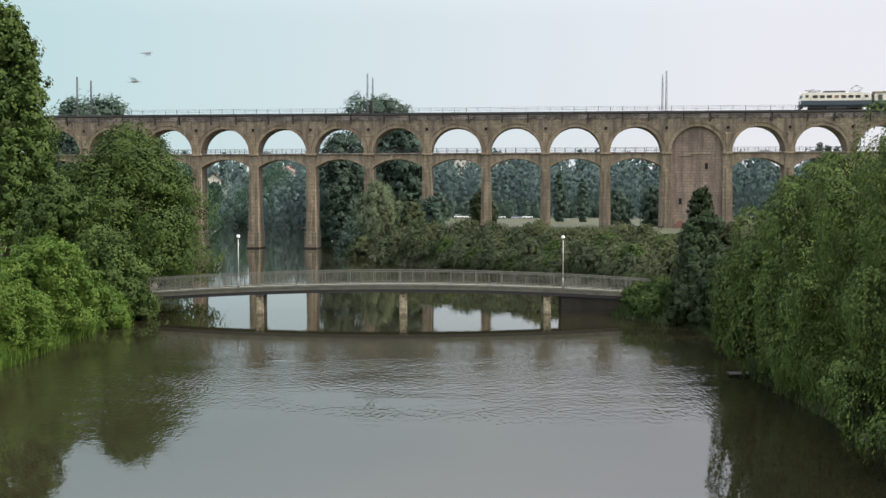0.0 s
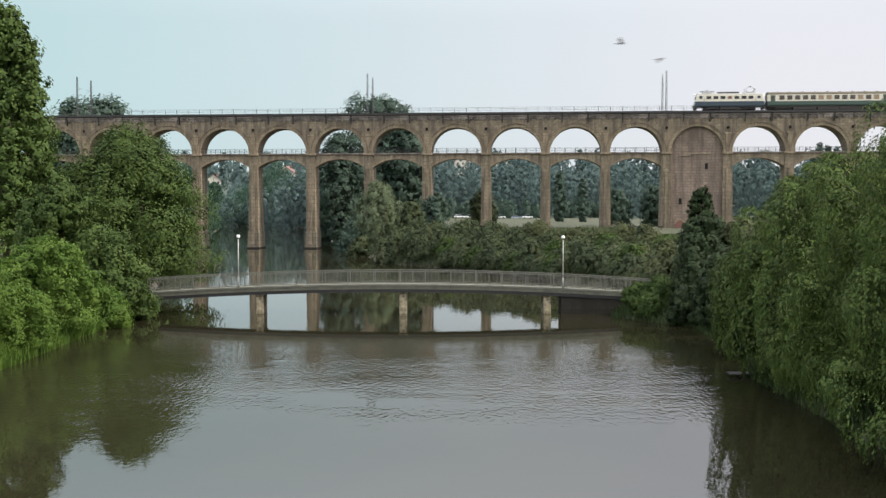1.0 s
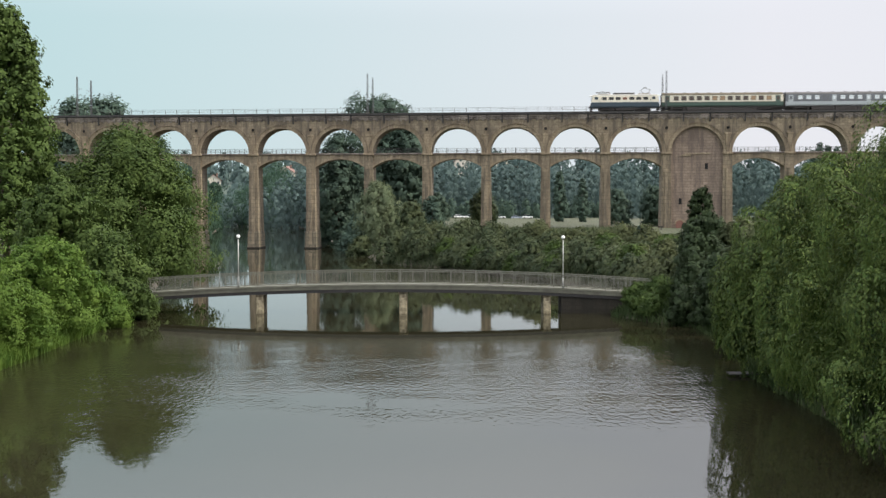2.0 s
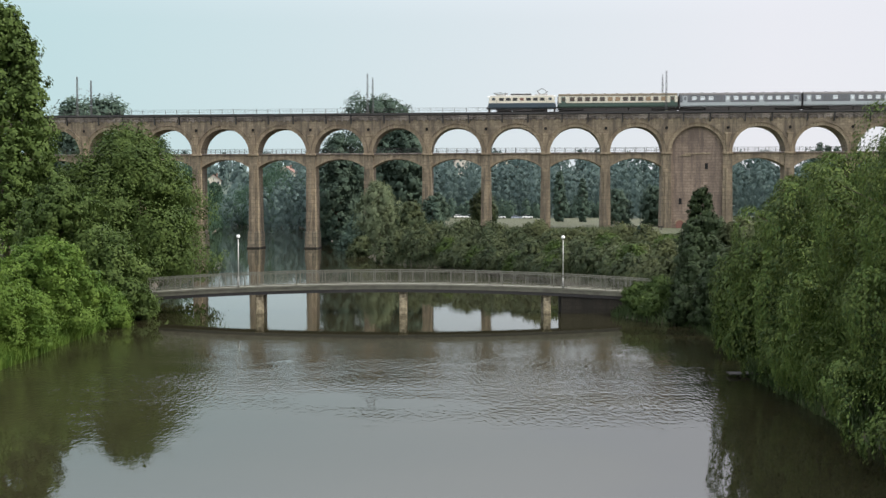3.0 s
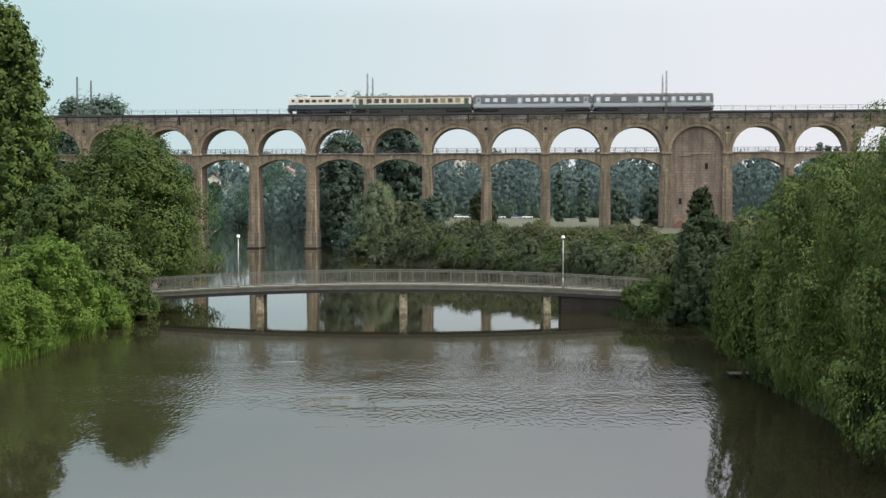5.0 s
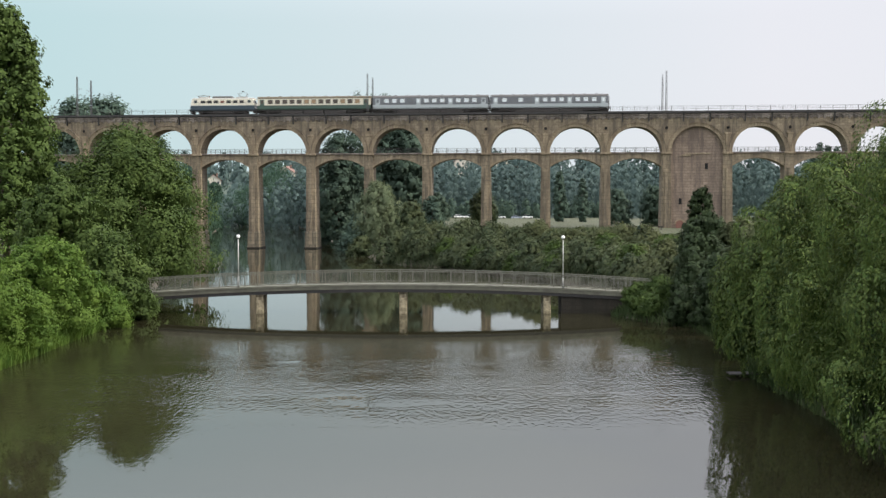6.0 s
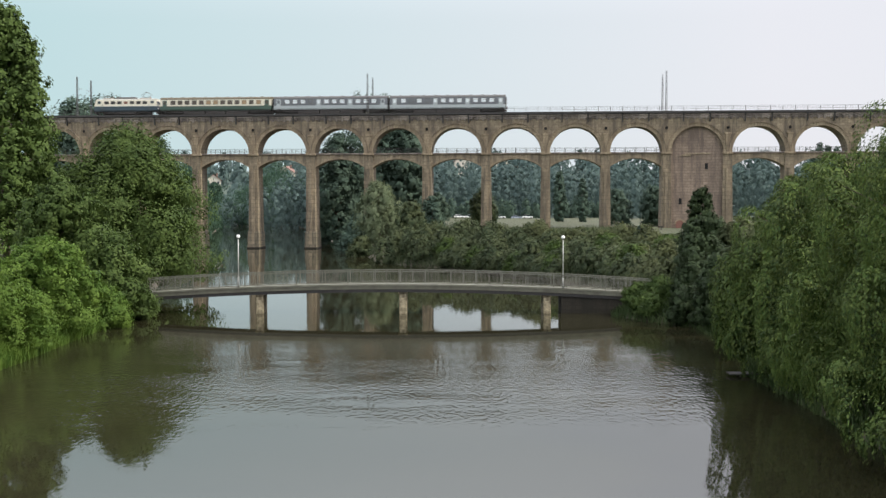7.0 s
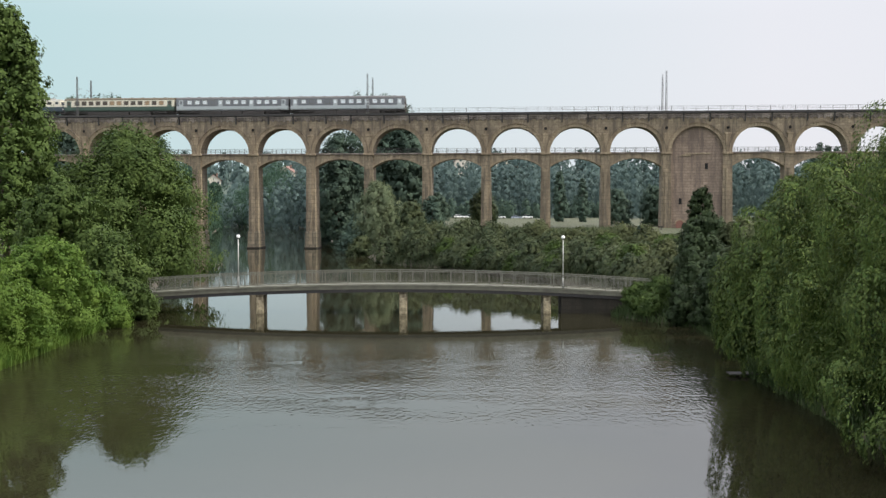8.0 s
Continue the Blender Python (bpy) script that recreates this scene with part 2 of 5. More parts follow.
def rod(bm, a, b, r0, r1=None, seg=8):
    """A round bar from a to b."""
    a, b = Vector(a), Vector(b)
    d = b - a
    m = Matrix.Translation((a + b) / 2) @ d.to_track_quat("Z", "Y").to_matrix().to_4x4()
    bmesh.ops.create_cone(bm, cap_ends=True, segments=seg, radius1=r0, radius2=r0 if r1 is None else r1, depth=d.length, matrix=m)
    return bm


def prism(bm, loop, y0, y1):
    """A closed outline in x and z, given depth from y0 to y1."""
    f = [bm.verts.new((x, y0, z)) for x, z in loop]
    g = [bm.verts.new((x, y1, z)) for x, z in loop]
    bm.faces.new(f)
    bm.faces.new(g[::-1])
    n = len(loop)
    for i in range(n):
        j = (i + 1) % n
        bm.faces.new((f[j], f[i], g[i], g[j]))
    return bm


def band(bm, lower, upper, y0, y1):
    """A wall between two outlines of as many points, lower and upper, with depth from y0 to y1."""
    rows = [[bm.verts.new((x, y, z)) for x, z in line] for y in (y0, y1) for line in (lower, upper)]
    lf, uf, lb, ub = rows
    for i in range(len(lower) - 1):
        bm.faces.new((lf[i], lf[i + 1], uf[i + 1], uf[i]))
        bm.faces.new((lb[i + 1], lb[i], ub[i], ub[i + 1]))
        bm.faces.new((lf[i + 1], lf[i], lb[i], lb[i + 1]))
        bm.faces.new((uf[i], uf[i + 1], ub[i + 1], ub[i]))
    bm.faces.new((lf[0], uf[0], ub[0], lb[0]))
    bm.faces.new((uf[-1], lf[-1], lb[-1], ub[-1]))
    return bm


# ---- ground and river ----
LEFT_BANK = [(-60, -26), (40, -26), (65, -26), (100, -27.5), (150, -38), (250, -56), (330, -71), (480, -98), (620, -160)]
RIGHT_BANK = [(-60, 17), (40, 17), (60, 17.3), (72, 20), (86, 20), (91, 16.5), (95, 15), (102, 17), (126, 17), (140, 13), (152, 9), (165, 2), (178, -7), (205, -14), (249, -22), (330, -36), (480, -58), (620, -118)]


def bank_x(line, y):
    return np.interp(y, [p[0] for p in line], [p[1] for p in line])


def bank_distance(line, x, y):
    """Distance to a bank line."""
    best = np.full(np.shape(x), 1e9)
    for (ya, xa), (yb, xb) in zip(line, line[1:]):
        dx, dy = xb - xa, yb - ya
        t = np.clip(((x - xa) * dx + (y - ya) * dy) / (dx * dx + dy * dy), 0, 1)
        best = np.minimum(best, np.hypot(x - xa - t * dx, y - ya - t * dy))
    return best


def ground_z(x, y):
    x, y = np.asarray(x, float), np.asarray(y, float)
    inside = (x > bank_x(LEFT_BANK, y)) & (x < bank_x(RIGHT_BANK, y)) & (y < 620)
    right = x > (bank_x(LEFT_BANK, y) + bank_x(RIGHT_BANK, y)) / 2
    d = np.minimum(bank_distance(LEFT_BANK, x, y), bank_distance(RIGHT_BANK, x, y))
    d = np.where(inside, -d, d)
    high = np.where(right, 4.4, 4.0)
    z = np.interp(d, [-6, -1, 0, 1.2, 16, 40], [-2.2, -0.7, -0.05, 0.7, 1.0, 1.0])
    z = z + np.where(d > 1.2, (high - 0.7) * np.clip((d - 1.2) / 13, 0, 1) ** 0.8, 0)
    roll = 0.22 * np.sin(x * 0.11 + 1.3) * np.cos(y * 0.083) + 0.1 * np.sin(x * 0.45 + y * 0.31)
    z = z + np.where(d > 0.5, roll * np.clip(d / 8, 0, 1), 0)
    # valley side far behind the railway
    far = np.clip((y - 480) / 450, 0, 1)
    return z + 36 * far * far * (3 - 2 * far)


def gz(x, y):
    return float(ground_z(x, y))


def build_ground():
    xs = np.concatenate([np.linspace(-2600, -180, 20), np.linspace(-172, -64, 28), np.linspace(-62, 40, 103), np.linspace(43, 160, 40), np.linspace(175, 2600, 22)])
    ys = np.concatenate([np.linspace(-900, -45, 8), np.linspace(-40, 30, 20), np.linspace(31, 300, 170), np.linspace(303, 640, 70), np.linspace(670, 4200, 26)])
    gx, gy = np.meshgrid(xs, ys)
    co = np.stack([gx, gy, ground_z(gx, gy)], -1).reshape(-1, 3)
    nx, ny = len(xs), len(ys)
    i = np.arange(nx * ny).reshape(ny, nx)
    quads = np.stack([i[:-1, :-1], i[:-1, 1:], i[1:, 1:], i[1:, :-1]], -1).reshape(-1, 4)
    me = bpy.data.meshes.new("ground")
    me.from_pydata(co.tolist(), [], quads.tolist())
    me.polygons.foreach_set("use_smooth", [True] * len(me.polygons))
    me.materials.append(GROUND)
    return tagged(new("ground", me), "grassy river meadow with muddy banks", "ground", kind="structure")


build_ground()
bm = bmesh.new()
box(bm, -320, 120, -60, 660, -0.6, 0.0)
water = tagged(new("water", mesh_of("water", bm, WATER)), "slow murky brown-green river with light ripples", "river", kind="structure")

# ---- viaduct ----
PITCH, OPEN, S0 = 13.2, 11.28, -70.57
VIA = pose(0, 245.42, 0, 0, 0, math.degrees(math.atan(-0.0893)))
DEPTH, DECK = 4.7, 8.0
Z_SPRING, Z_WALL, Z_TOP = 21.45, 28.9, 30.4
BAYS = list(range(-5, 16))
BLIND = 10


def via_xy(s, d=0.0):
    v = VIA @ Vector((s, d, 0))
    return v.x, v.y


def arch_pts(r, zc, n=28):
    return [(-r * math.cos(math.pi * k / n), zc + r * math.sin(math.pi * k / n)) for k in range(n + 1)]


def segment_pts(half, z_end, z_mid, n=18):
    rise = z_mid - z_end
    rad = (half * half + rise * rise) / (2 * rise)
    return [(x, z_mid - rad + math.sqrt(rad * rad - x * x)) for x in np.linspace(-half, half, n + 1)]


def build_viaduct():
    top = empty("railway_viaduct", VIA, "two-tier brown sandstone railway viaduct with round arches", "viaduct", kind="structure")
    h = PITCH / 2
    # upper wall of one bay, pierced by its arch
    arc = [(-h, Z_SPRING)] + arch_pts(OPEN / 2, Z_SPRING) + [(h, Z_SPRING)]
    bm = bmesh.new()
    band(bm, arc, [(-h + 2 * h * k / (len(arc) - 1), Z_WALL) for k in range(len(arc))], 0, DEPTH)
    upper = mesh_of("upper_wall", bm, STONE)
    # ring of voussoirs, each stone slightly apart from the next
    bm = bmesh.new()
    n = 27
    for face in (-0.14, DEPTH - 0.02):
        for k in range(n):
            a0, a1 = math.pi * (k + 0.04) / n, math.pi * (k + 0.96) / n
            r0, r1 = OPEN / 2 - 0.02, OPEN / 2 + (0.95 if k == n // 2 else 0.72)
            loop = [(-r0 * math.cos(a0), Z_SPRING + r0 * math.sin(a0)), (-r1 * math.cos(a0), Z_SPRING + r1 * math.sin(a0)),
                    (-r1 * math.cos(a1), Z_SPRING + r1 * math.sin(a1)), (-r0 * math.cos(a1), Z_SPRING + r0 * math.sin(a1))]
            prism(bm, loop, face, face + 0.16)
    ring = mesh_of("voussoir_ring", bm, STONE_RING)
    bm = bmesh.new()
    hood_in = arch_pts(OPEN / 2 + 0.74, Z_SPRING, 28)
    hood_out = arch_pts(OPEN / 2 + 0.98, Z_SPRING, 28)
    band(bm, hood_in, hood_out, -0.30, 0.0)
    hood = mesh_of("hood_mould", bm, STONE_HOOD)
    bm = bmesh.new()
    box(bm, -0.13, 0.13, -0.46, -0.02, 28.1, 29.9, 0.03)
    box(bm, -0.2, 0.2, -0.62, -0.1, 29.55, 29.95, 0.03)
    spout = mesh_of("drain_spout", bm, DARK_STEEL)
    # lower bracing arch with its walkway
    seg = segment_pts(OPEN / 2 + 0.1, 18.2, 20.15)
    bm = bmesh.new()
    band(bm, seg, [(x, 21.2) for x, z in seg], 0.5, DEPTH - 0.5)
    lower = mesh_of("bracing_arch", bm, STONE)
    bm = bmesh.new()
    for k in range(21):
        x0, x1 = seg[0][0] + (seg[-1][0] - seg[0][0]) * (k + 0.05) / 21, seg[0][0] + (seg[-1][0] - seg[0][0]) * (k + 0.95) / 21
        z0 = np.interp((x0, x1), [p[0] for p in seg], [p[1] for p in seg])
        prism(bm, [(x0, z0[0]), (x0, z0[0] + 0.5), (x1, z0[1] + 0.5), (x1, z0[1])], 0.40, 0.52)
    low_ring = mesh_of("bracing_ring", bm, STONE_RING)
    bm = bmesh.new()
    box(bm, -OPEN / 2, OPEN / 2, 0.2, DEPTH - 0.2, 21.2, 21.5, 0.04)
    deck = mesh_of("bracing_walkway", bm, CORNICE)
    bm = bmesh.new()
    for y in (0.35, DEPTH - 0.35):
        for z in (22.0, 22.5):
            box(bm, -OPEN / 2, OPEN / 2, y - 0.025, y + 0.025, z - 0.02, z + 0.03)
        for k in range(5):
            x = -OPEN / 2 + OPEN * (k + 0.5) / 5
            box(bm, x - 0.05, x + 0.05, y - 0.05, y + 0.05, 21.45, 22.55)
    low_rail = mesh_of("walkway_railing", bm, DARK_STEEL)
    # corbel table under the cornice
    bm = bmesh.new()
    for k in range(10):
        x = -h + PITCH * (k + 0.5) / 10
        box(bm, x - 0.34, x + 0.34, -0.32, 0.02, 28.95, 29.45, 0.06)
        box(bm, x - 0.24, x + 0.24, -0.18, 0.02, 28.62, 28.97, 0.05)
    corbels = mesh_of("corbel_row", bm, CORNICE)
    bm = bmesh.new()
    box(bm, -h, h, -0.1, DEPTH + 0.1, Z_WALL, 29.45)
    box(bm, -h, h, -0.42, DECK + 0.42, 29.45, 29.85, 0.06)
    cornice = mesh_of("cornice", bm, CORNICE)
    bm = bmesh.new()
    box(bm, -h, h, -0.75, 0.5, 29.95, 30.4)
    box(bm, -h, h, DECK - 0.5, DECK + 0.75, 29.95, 30.4)
    walkway = mesh_of("edge_walkway", bm, DARK_STEEL)
    bm = bmesh.new()
    box(bm, -h, h, 0.5, DECK - 0.5, 29.85, 30.2)
    bed = mesh_of("ballast_bed", bm, BALLAST)
    # stone brackets that carry the second track behind the wall
    bm = bmesh.new()
    for k in range(4):
        x = -h + PITCH * (k + 0.5) / 4
        side = [[bm.verts.new((x + e, y, z)) for y, z in ((DEPTH - 0.05, 28.0), (DEPTH + 0.9, 28.35), (DECK + 0.2, 29.1), (DECK + 0.2, 29.46), (DEPTH - 0.05, 29.46))] for e in (-0.35, 0.35)]
        bm.faces.new(side[0][::-1])
        bm.faces.new(side[1])
        for i in range(5):
            j = (i + 1) % 5
            bm.faces.new((side[0][i], side[0][j], side[1][j], side[1][i]))
    bmesh.ops.recalc_face_normals(bm, faces=bm.faces)
    bracket = mesh_of("deck_bracket", bm, STONE)
    # pilaster over each pier with a round medallion, its shaded hollow a black disc
    bm = bmesh.new()
    box(bm, -0.55, 0.55, -0.20, 0.02, Z_SPRING + 0.4, 25.3, 0.05)
    box(bm, -0.72, 0.72, -0.28, 0.02, 25.3, 25.65, 0.04)
    pil = mesh_of("pilaster", bm, STONE_RING)
    bm = bmesh.new()
    for k in range(16):
        a0, a1 = 2 * math.pi * k / 16, 2 * math.pi * (k + 1) / 16
        prism(bm, [(0.34 * math.cos(a0), 26.75 + 0.34 * math.sin(a0)), (0.50 * math.cos(a0), 26.75 + 0.50 * math.sin(a0)),
                   (0.50 * math.cos(a1), 26.75 + 0.50 * math.sin(a1)), (0.34 * math.cos(a1), 26.75 + 0.34 * math.sin(a1))][::-1], -0.22, 0.01)
    medal = mesh_of("medallion", bm, STONE_HOOD)
    bm = bmesh.new()
    bmesh.ops.create_cone(bm, cap_ends=True, segments=16, radius1=0.34, radius2=0.34, depth=0.1, matrix=pose(0, -0.02, 26.75, 90))
    eye = mesh_of("medallion_dark_disc", bm, VOID)
    w = PITCH - OPEN
    bm = bmesh.new()
    box(bm, -w / 2 - 0.22, w / 2 + 0.22, -0.3, DEPTH + 0.3, Z_SPRING - 0.45, Z_SPRING + 0.02, 0.06)
    impost = mesh_of("impost", bm, STONE_RING)
    for i in BAYS:
        x = S0 + i * PITCH - OPEN / 2
        bits = [("upper_wall", upper), ("voussoir_ring", ring), ("hood_mould", hood), ("corbel_row", corbels), ("cornice", cornice), ("edge_walkway", walkway), ("ballast_bed", bed), ("deck_bracket", bracket)]
        if i != BLIND:
            bits += [("bracing_arch", lower), ("bracing_ring", low_ring), ("bracing_walkway", deck), ("walkway_railing", low_rail)]
        for name, me in bits:
            part(name, me, None, top).location = (x, 0, 0)
        xp = S0 + i * PITCH + w / 2
        for dx in (-9.6, -3.9):
            part("drain_spout", spout, None, top, "dark iron drain spout").location = (xp + dx, 0, 0)
        for name, me in (("pilaster", pil), ("medallion", medal), ("medallion_dark_disc", eye), ("impost", impost)):
            part(name, me, None, top).location = (xp, 0, 0)
        gx, gy = via_xy(xp, 3)
        base = min(gz(gx, gy), 0.0) - 0.8 if gz(gx, gy) < 0.4 else gz(gx, gy) - 0.8
        bm = bmesh.new()
        tapered(bm, 0, DEPTH / 2, base, Z_SPRING - 0.44, w + 0.45, DEPTH + 0.5, w, DEPTH)
        tapered(bm, 0, DEPTH / 2 - 0.2, base, 18.0, 0.8, DEPTH + 0.75, 0.7, DEPTH + 0.3)
        p = part("pier", bm, STONE_PIER, top)
        p.location = (xp, 0, 0)
        if gz(gx, gy) < 0.4:
            bm = bmesh.new()
            tapered(bm, 0, DEPTH / 2, -2, 3.5, w + 0.8, DEPTH + 1.2, w + 0.62, DEPTH + 0.95)
            tapered(bm, 0, DEPTH / 2, 3.5, 3.9, w + 0.62, DEPTH + 0.95, w + 0.42, DEPTH + 0.6)
            part("pier_foot", bm, STONE_FOOT, top).location = (xp, 0, 0)
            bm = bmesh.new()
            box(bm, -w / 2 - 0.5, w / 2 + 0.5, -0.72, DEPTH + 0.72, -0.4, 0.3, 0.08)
            part("wet_course", bm, WET_SHADED_STONE, top, "dark wet stone course at the waterline").location = (xp, 0, 0)
    # walled-up bay with a door and two slits
    x = S0 + BLIND * PITCH - OPEN / 2
    bm = bmesh.new()
    arc = arch_pts(OPEN / 2 + 0.05, Z_SPRING)
    band(bm, [(px, 2.5) for px, pz in arc], arc, 0.55, DEPTH - 0.6)
    part("infill_wall", bm, STONE_FILL, top, "reddish masonry walling up one arch").location = (x, 0, 0)
    bm = bmesh.new()
    box(bm, -3.4, -1.2, 0.38, 0.56, 20.6, 20.9, 0.03)
    box(bm, -2.6, 3.0, 0.38, 0.56, 21.0, 21.3, 0.03)
    part("string_course", bm, STONE_RING, top).location = (x, 0, 0)
    for dx, z in ((2.1, 17.7), (-3.5, 10.0)):
        bm = bmesh.new()
        box(bm, dx - 0.33, dx + 0.33, 0.535, 0.6, z, z + 1.3)
        slit = part("slit_window", bm, VOID, top, "dark narrow slit window")
        slit.location = (x, 0, 0)
        bm = bmesh.new()
        for a, b, c, d in ((-0.45, -0.33, -0.12, 1.42), (0.33, 0.45, -0.12, 1.42), (-0.33, 0.33, 1.3, 1.42), (-0.33, 0.33, -0.12, 0)):
            box(bm, dx + a, dx + b, 0.45, 0.6, z + c, z + d)
        part("slit_frame", bm, STONE_FILL, slit)
    bm = bmesh.new()
    loop = [(-4.4, 3.6), (-4.4, 5.6)] + [(-3.5 + px, 5.6 + pz) for px, pz in arch_pts(0.9, 0, 10)][1:-1] + [(-2.6, 5.6), (-2.6, 3.6)]
    prism(bm, loop[::-1], 0.46, 0.57)
    door = part("door", bm, DOOR_RED, top, "reddish-brown round-headed wooden door")
    door.location = (x, 0, 0)
    bm = bmesh.new()
    for k in range(9):
        a0, a1 = math.pi * (k + 0.05) / 9, math.pi * (k + 0.95) / 9
        prism(bm, [(-3.5 - 0.9 * math.cos(a0), 5.6 + 0.9 * math.sin(a0)), (-3.5 - 1.25 * math.cos(a0), 5.6 + 1.25 * math.sin(a0)),
                   (-3.5 - 1.25 * math.cos(a1), 5.6 + 1.25 * math.sin(a1)), (-3.5 - 0.9 * math.cos(a1), 5.6 + 0.9 * math.sin(a1))], 0.40, 0.57)
    part("door_arch", bm, STONE_RING, door)
    # plain abutments that carry the line on into the valley sides
    for s0, s1 in ((S0 + BAYS[0] * PITCH - OPEN - 60, S0 + BAYS[0] * PITCH - OPEN - 0.95), (S0 + BAYS[-1] * PITCH + w / 2 + 0.95, S0 + BAYS[-1] * PITCH + 70)):
        bm = bmesh.new()
        box(bm, s0, s1, 0.1, DECK - 0.1, 0, 30.2)
        part("abutment", bm, STONE, top)
    return top


DOOR_RED = plain("old_red_brown_door", (0.19, 0.085, 0.06), 0.7)
build_viaduct()

S_LO, S_HI = S0 + BAYS[0] * PITCH - OPEN, S0 + BAYS[-1] * PITCH


def build_parapet_railing():
    top = empty("parapet_railing", VIA, "thin dark steel railing along the viaduct edge", "railing")
    bm = bmesh.new()
    box(bm, -0.04, 0.04, -0.62, -0.54, 30.35, 31.5)
    post = mesh_of("post", bm, DARK_STEEL)
    s = S_LO
    while s < S_HI:
        part("post", post, None, top).location = (s, 0, 0)
        s += 2.64
    for z in (30.85, 31.18, 31.46):
        bm = bmesh.new()
        box(bm, S_LO, S_HI, -0.60, -0.56, z - 0.02, z + 0.02)
        part("rail", bm, DARK_STEEL, top)
    return top


build_parapet_railing()
TRACKS = (2.3, 5.8)


def build_track(d):
    top = empty("railway_track", VIA, "pair of steel rails on ballasted sleepers", "track", "tracks on the viaduct")
    for off in (-0.7175, 0.7175):
        bm = bmesh.new()
        box(bm, S_LO, S_HI, d + off - 0.035, d + off + 0.035, 30.30, 30.45)
        part("rail", bm, DARK_STEEL, top)
    bm = bmesh.new()
    s = S_LO + 0.3
    while s < S_HI:
        box(bm, s - 0.12, s + 0.12, d - 1.25, d + 1.25, 30.17, 30.31)
        s += 0.65
    tagged(part("sleepers", bm, DARK_STEEL, top), kind="stuff")


for d in TRACKS:
    build_track(d)


def build_mast(s, d, z_top, side):
    top = empty("catenary_mast", VIA @ pose(s, d, 0), "grey lattice steel catenary mast beside the track", "mast", "catenary masts")
    bm = bmesh.new()
    box(bm, -0.3, 0.3, -0.3, 0.3, 29.6, 30.55, 0.04)
    part("foot", bm, CONCRETE, top)
    bm = bmesh.new()
    for sx in (-1, 1):
        for sy in (-1, 1):
            rod(bm, (sx * 0.17, sy * 0.17, 30.5), (sx * 0.10, sy * 0.10, z_top), 0.05, 0.04, 5)
    z = 30.6
    k = 0
    while z < z_top - 0.6:
        f = 0.16
        q = 1 if k % 2 else -1
        rod(bm, (-f * q, -f, z), (f * q, -f, z + 0.6), 0.025, 0.025, 4)
        rod(bm, (-f * q, f, z), (f * q, f, z + 0.6), 0.025, 0.025, 4)
        z += 0.6
        k += 1
    part("lattice", bm, MAST_STEEL, top)
    bm = bmesh.new()
    rod(bm, (0, 0, 36.3), (0, side * 2.6, 36.8), 0.035, 0.035, 5)
    rod(bm, (0, 0, 37.2), (0, side * 1.6, 36.6), 0.025, 0.025, 5)
    part("cantilever", bm, MAST_STEEL, top)
    return top


MAST_STEEL = plain("grey_painted_steel", (0.09, 0.092, 0.095), 0.6, 0.4, grain=0.0)
for s in (-84.35, -17.01, 49.08):
    build_mast(s, 0.1, 39.3, 1)
    build_mast(s, DECK - 0.1, 39.3, -1)


# ---- footbridge ----
FB_Y, FB_W = 97.0, 2.6


def deck_z(x):
    return 2.64 - 0.62 * ((x + 4.5) / 20) ** 2


def strip(bm, x0, x1, y0, y1, zlo, zhi, n=40):
    """A bar that follows the deck's camber."""
    xs = np.linspace(x0, x1, n + 1)
    return band(bm, [(x, deck_z(x) + zlo) for x in xs], [(x, deck_z(x) + zhi) for x in xs], y0, y1)


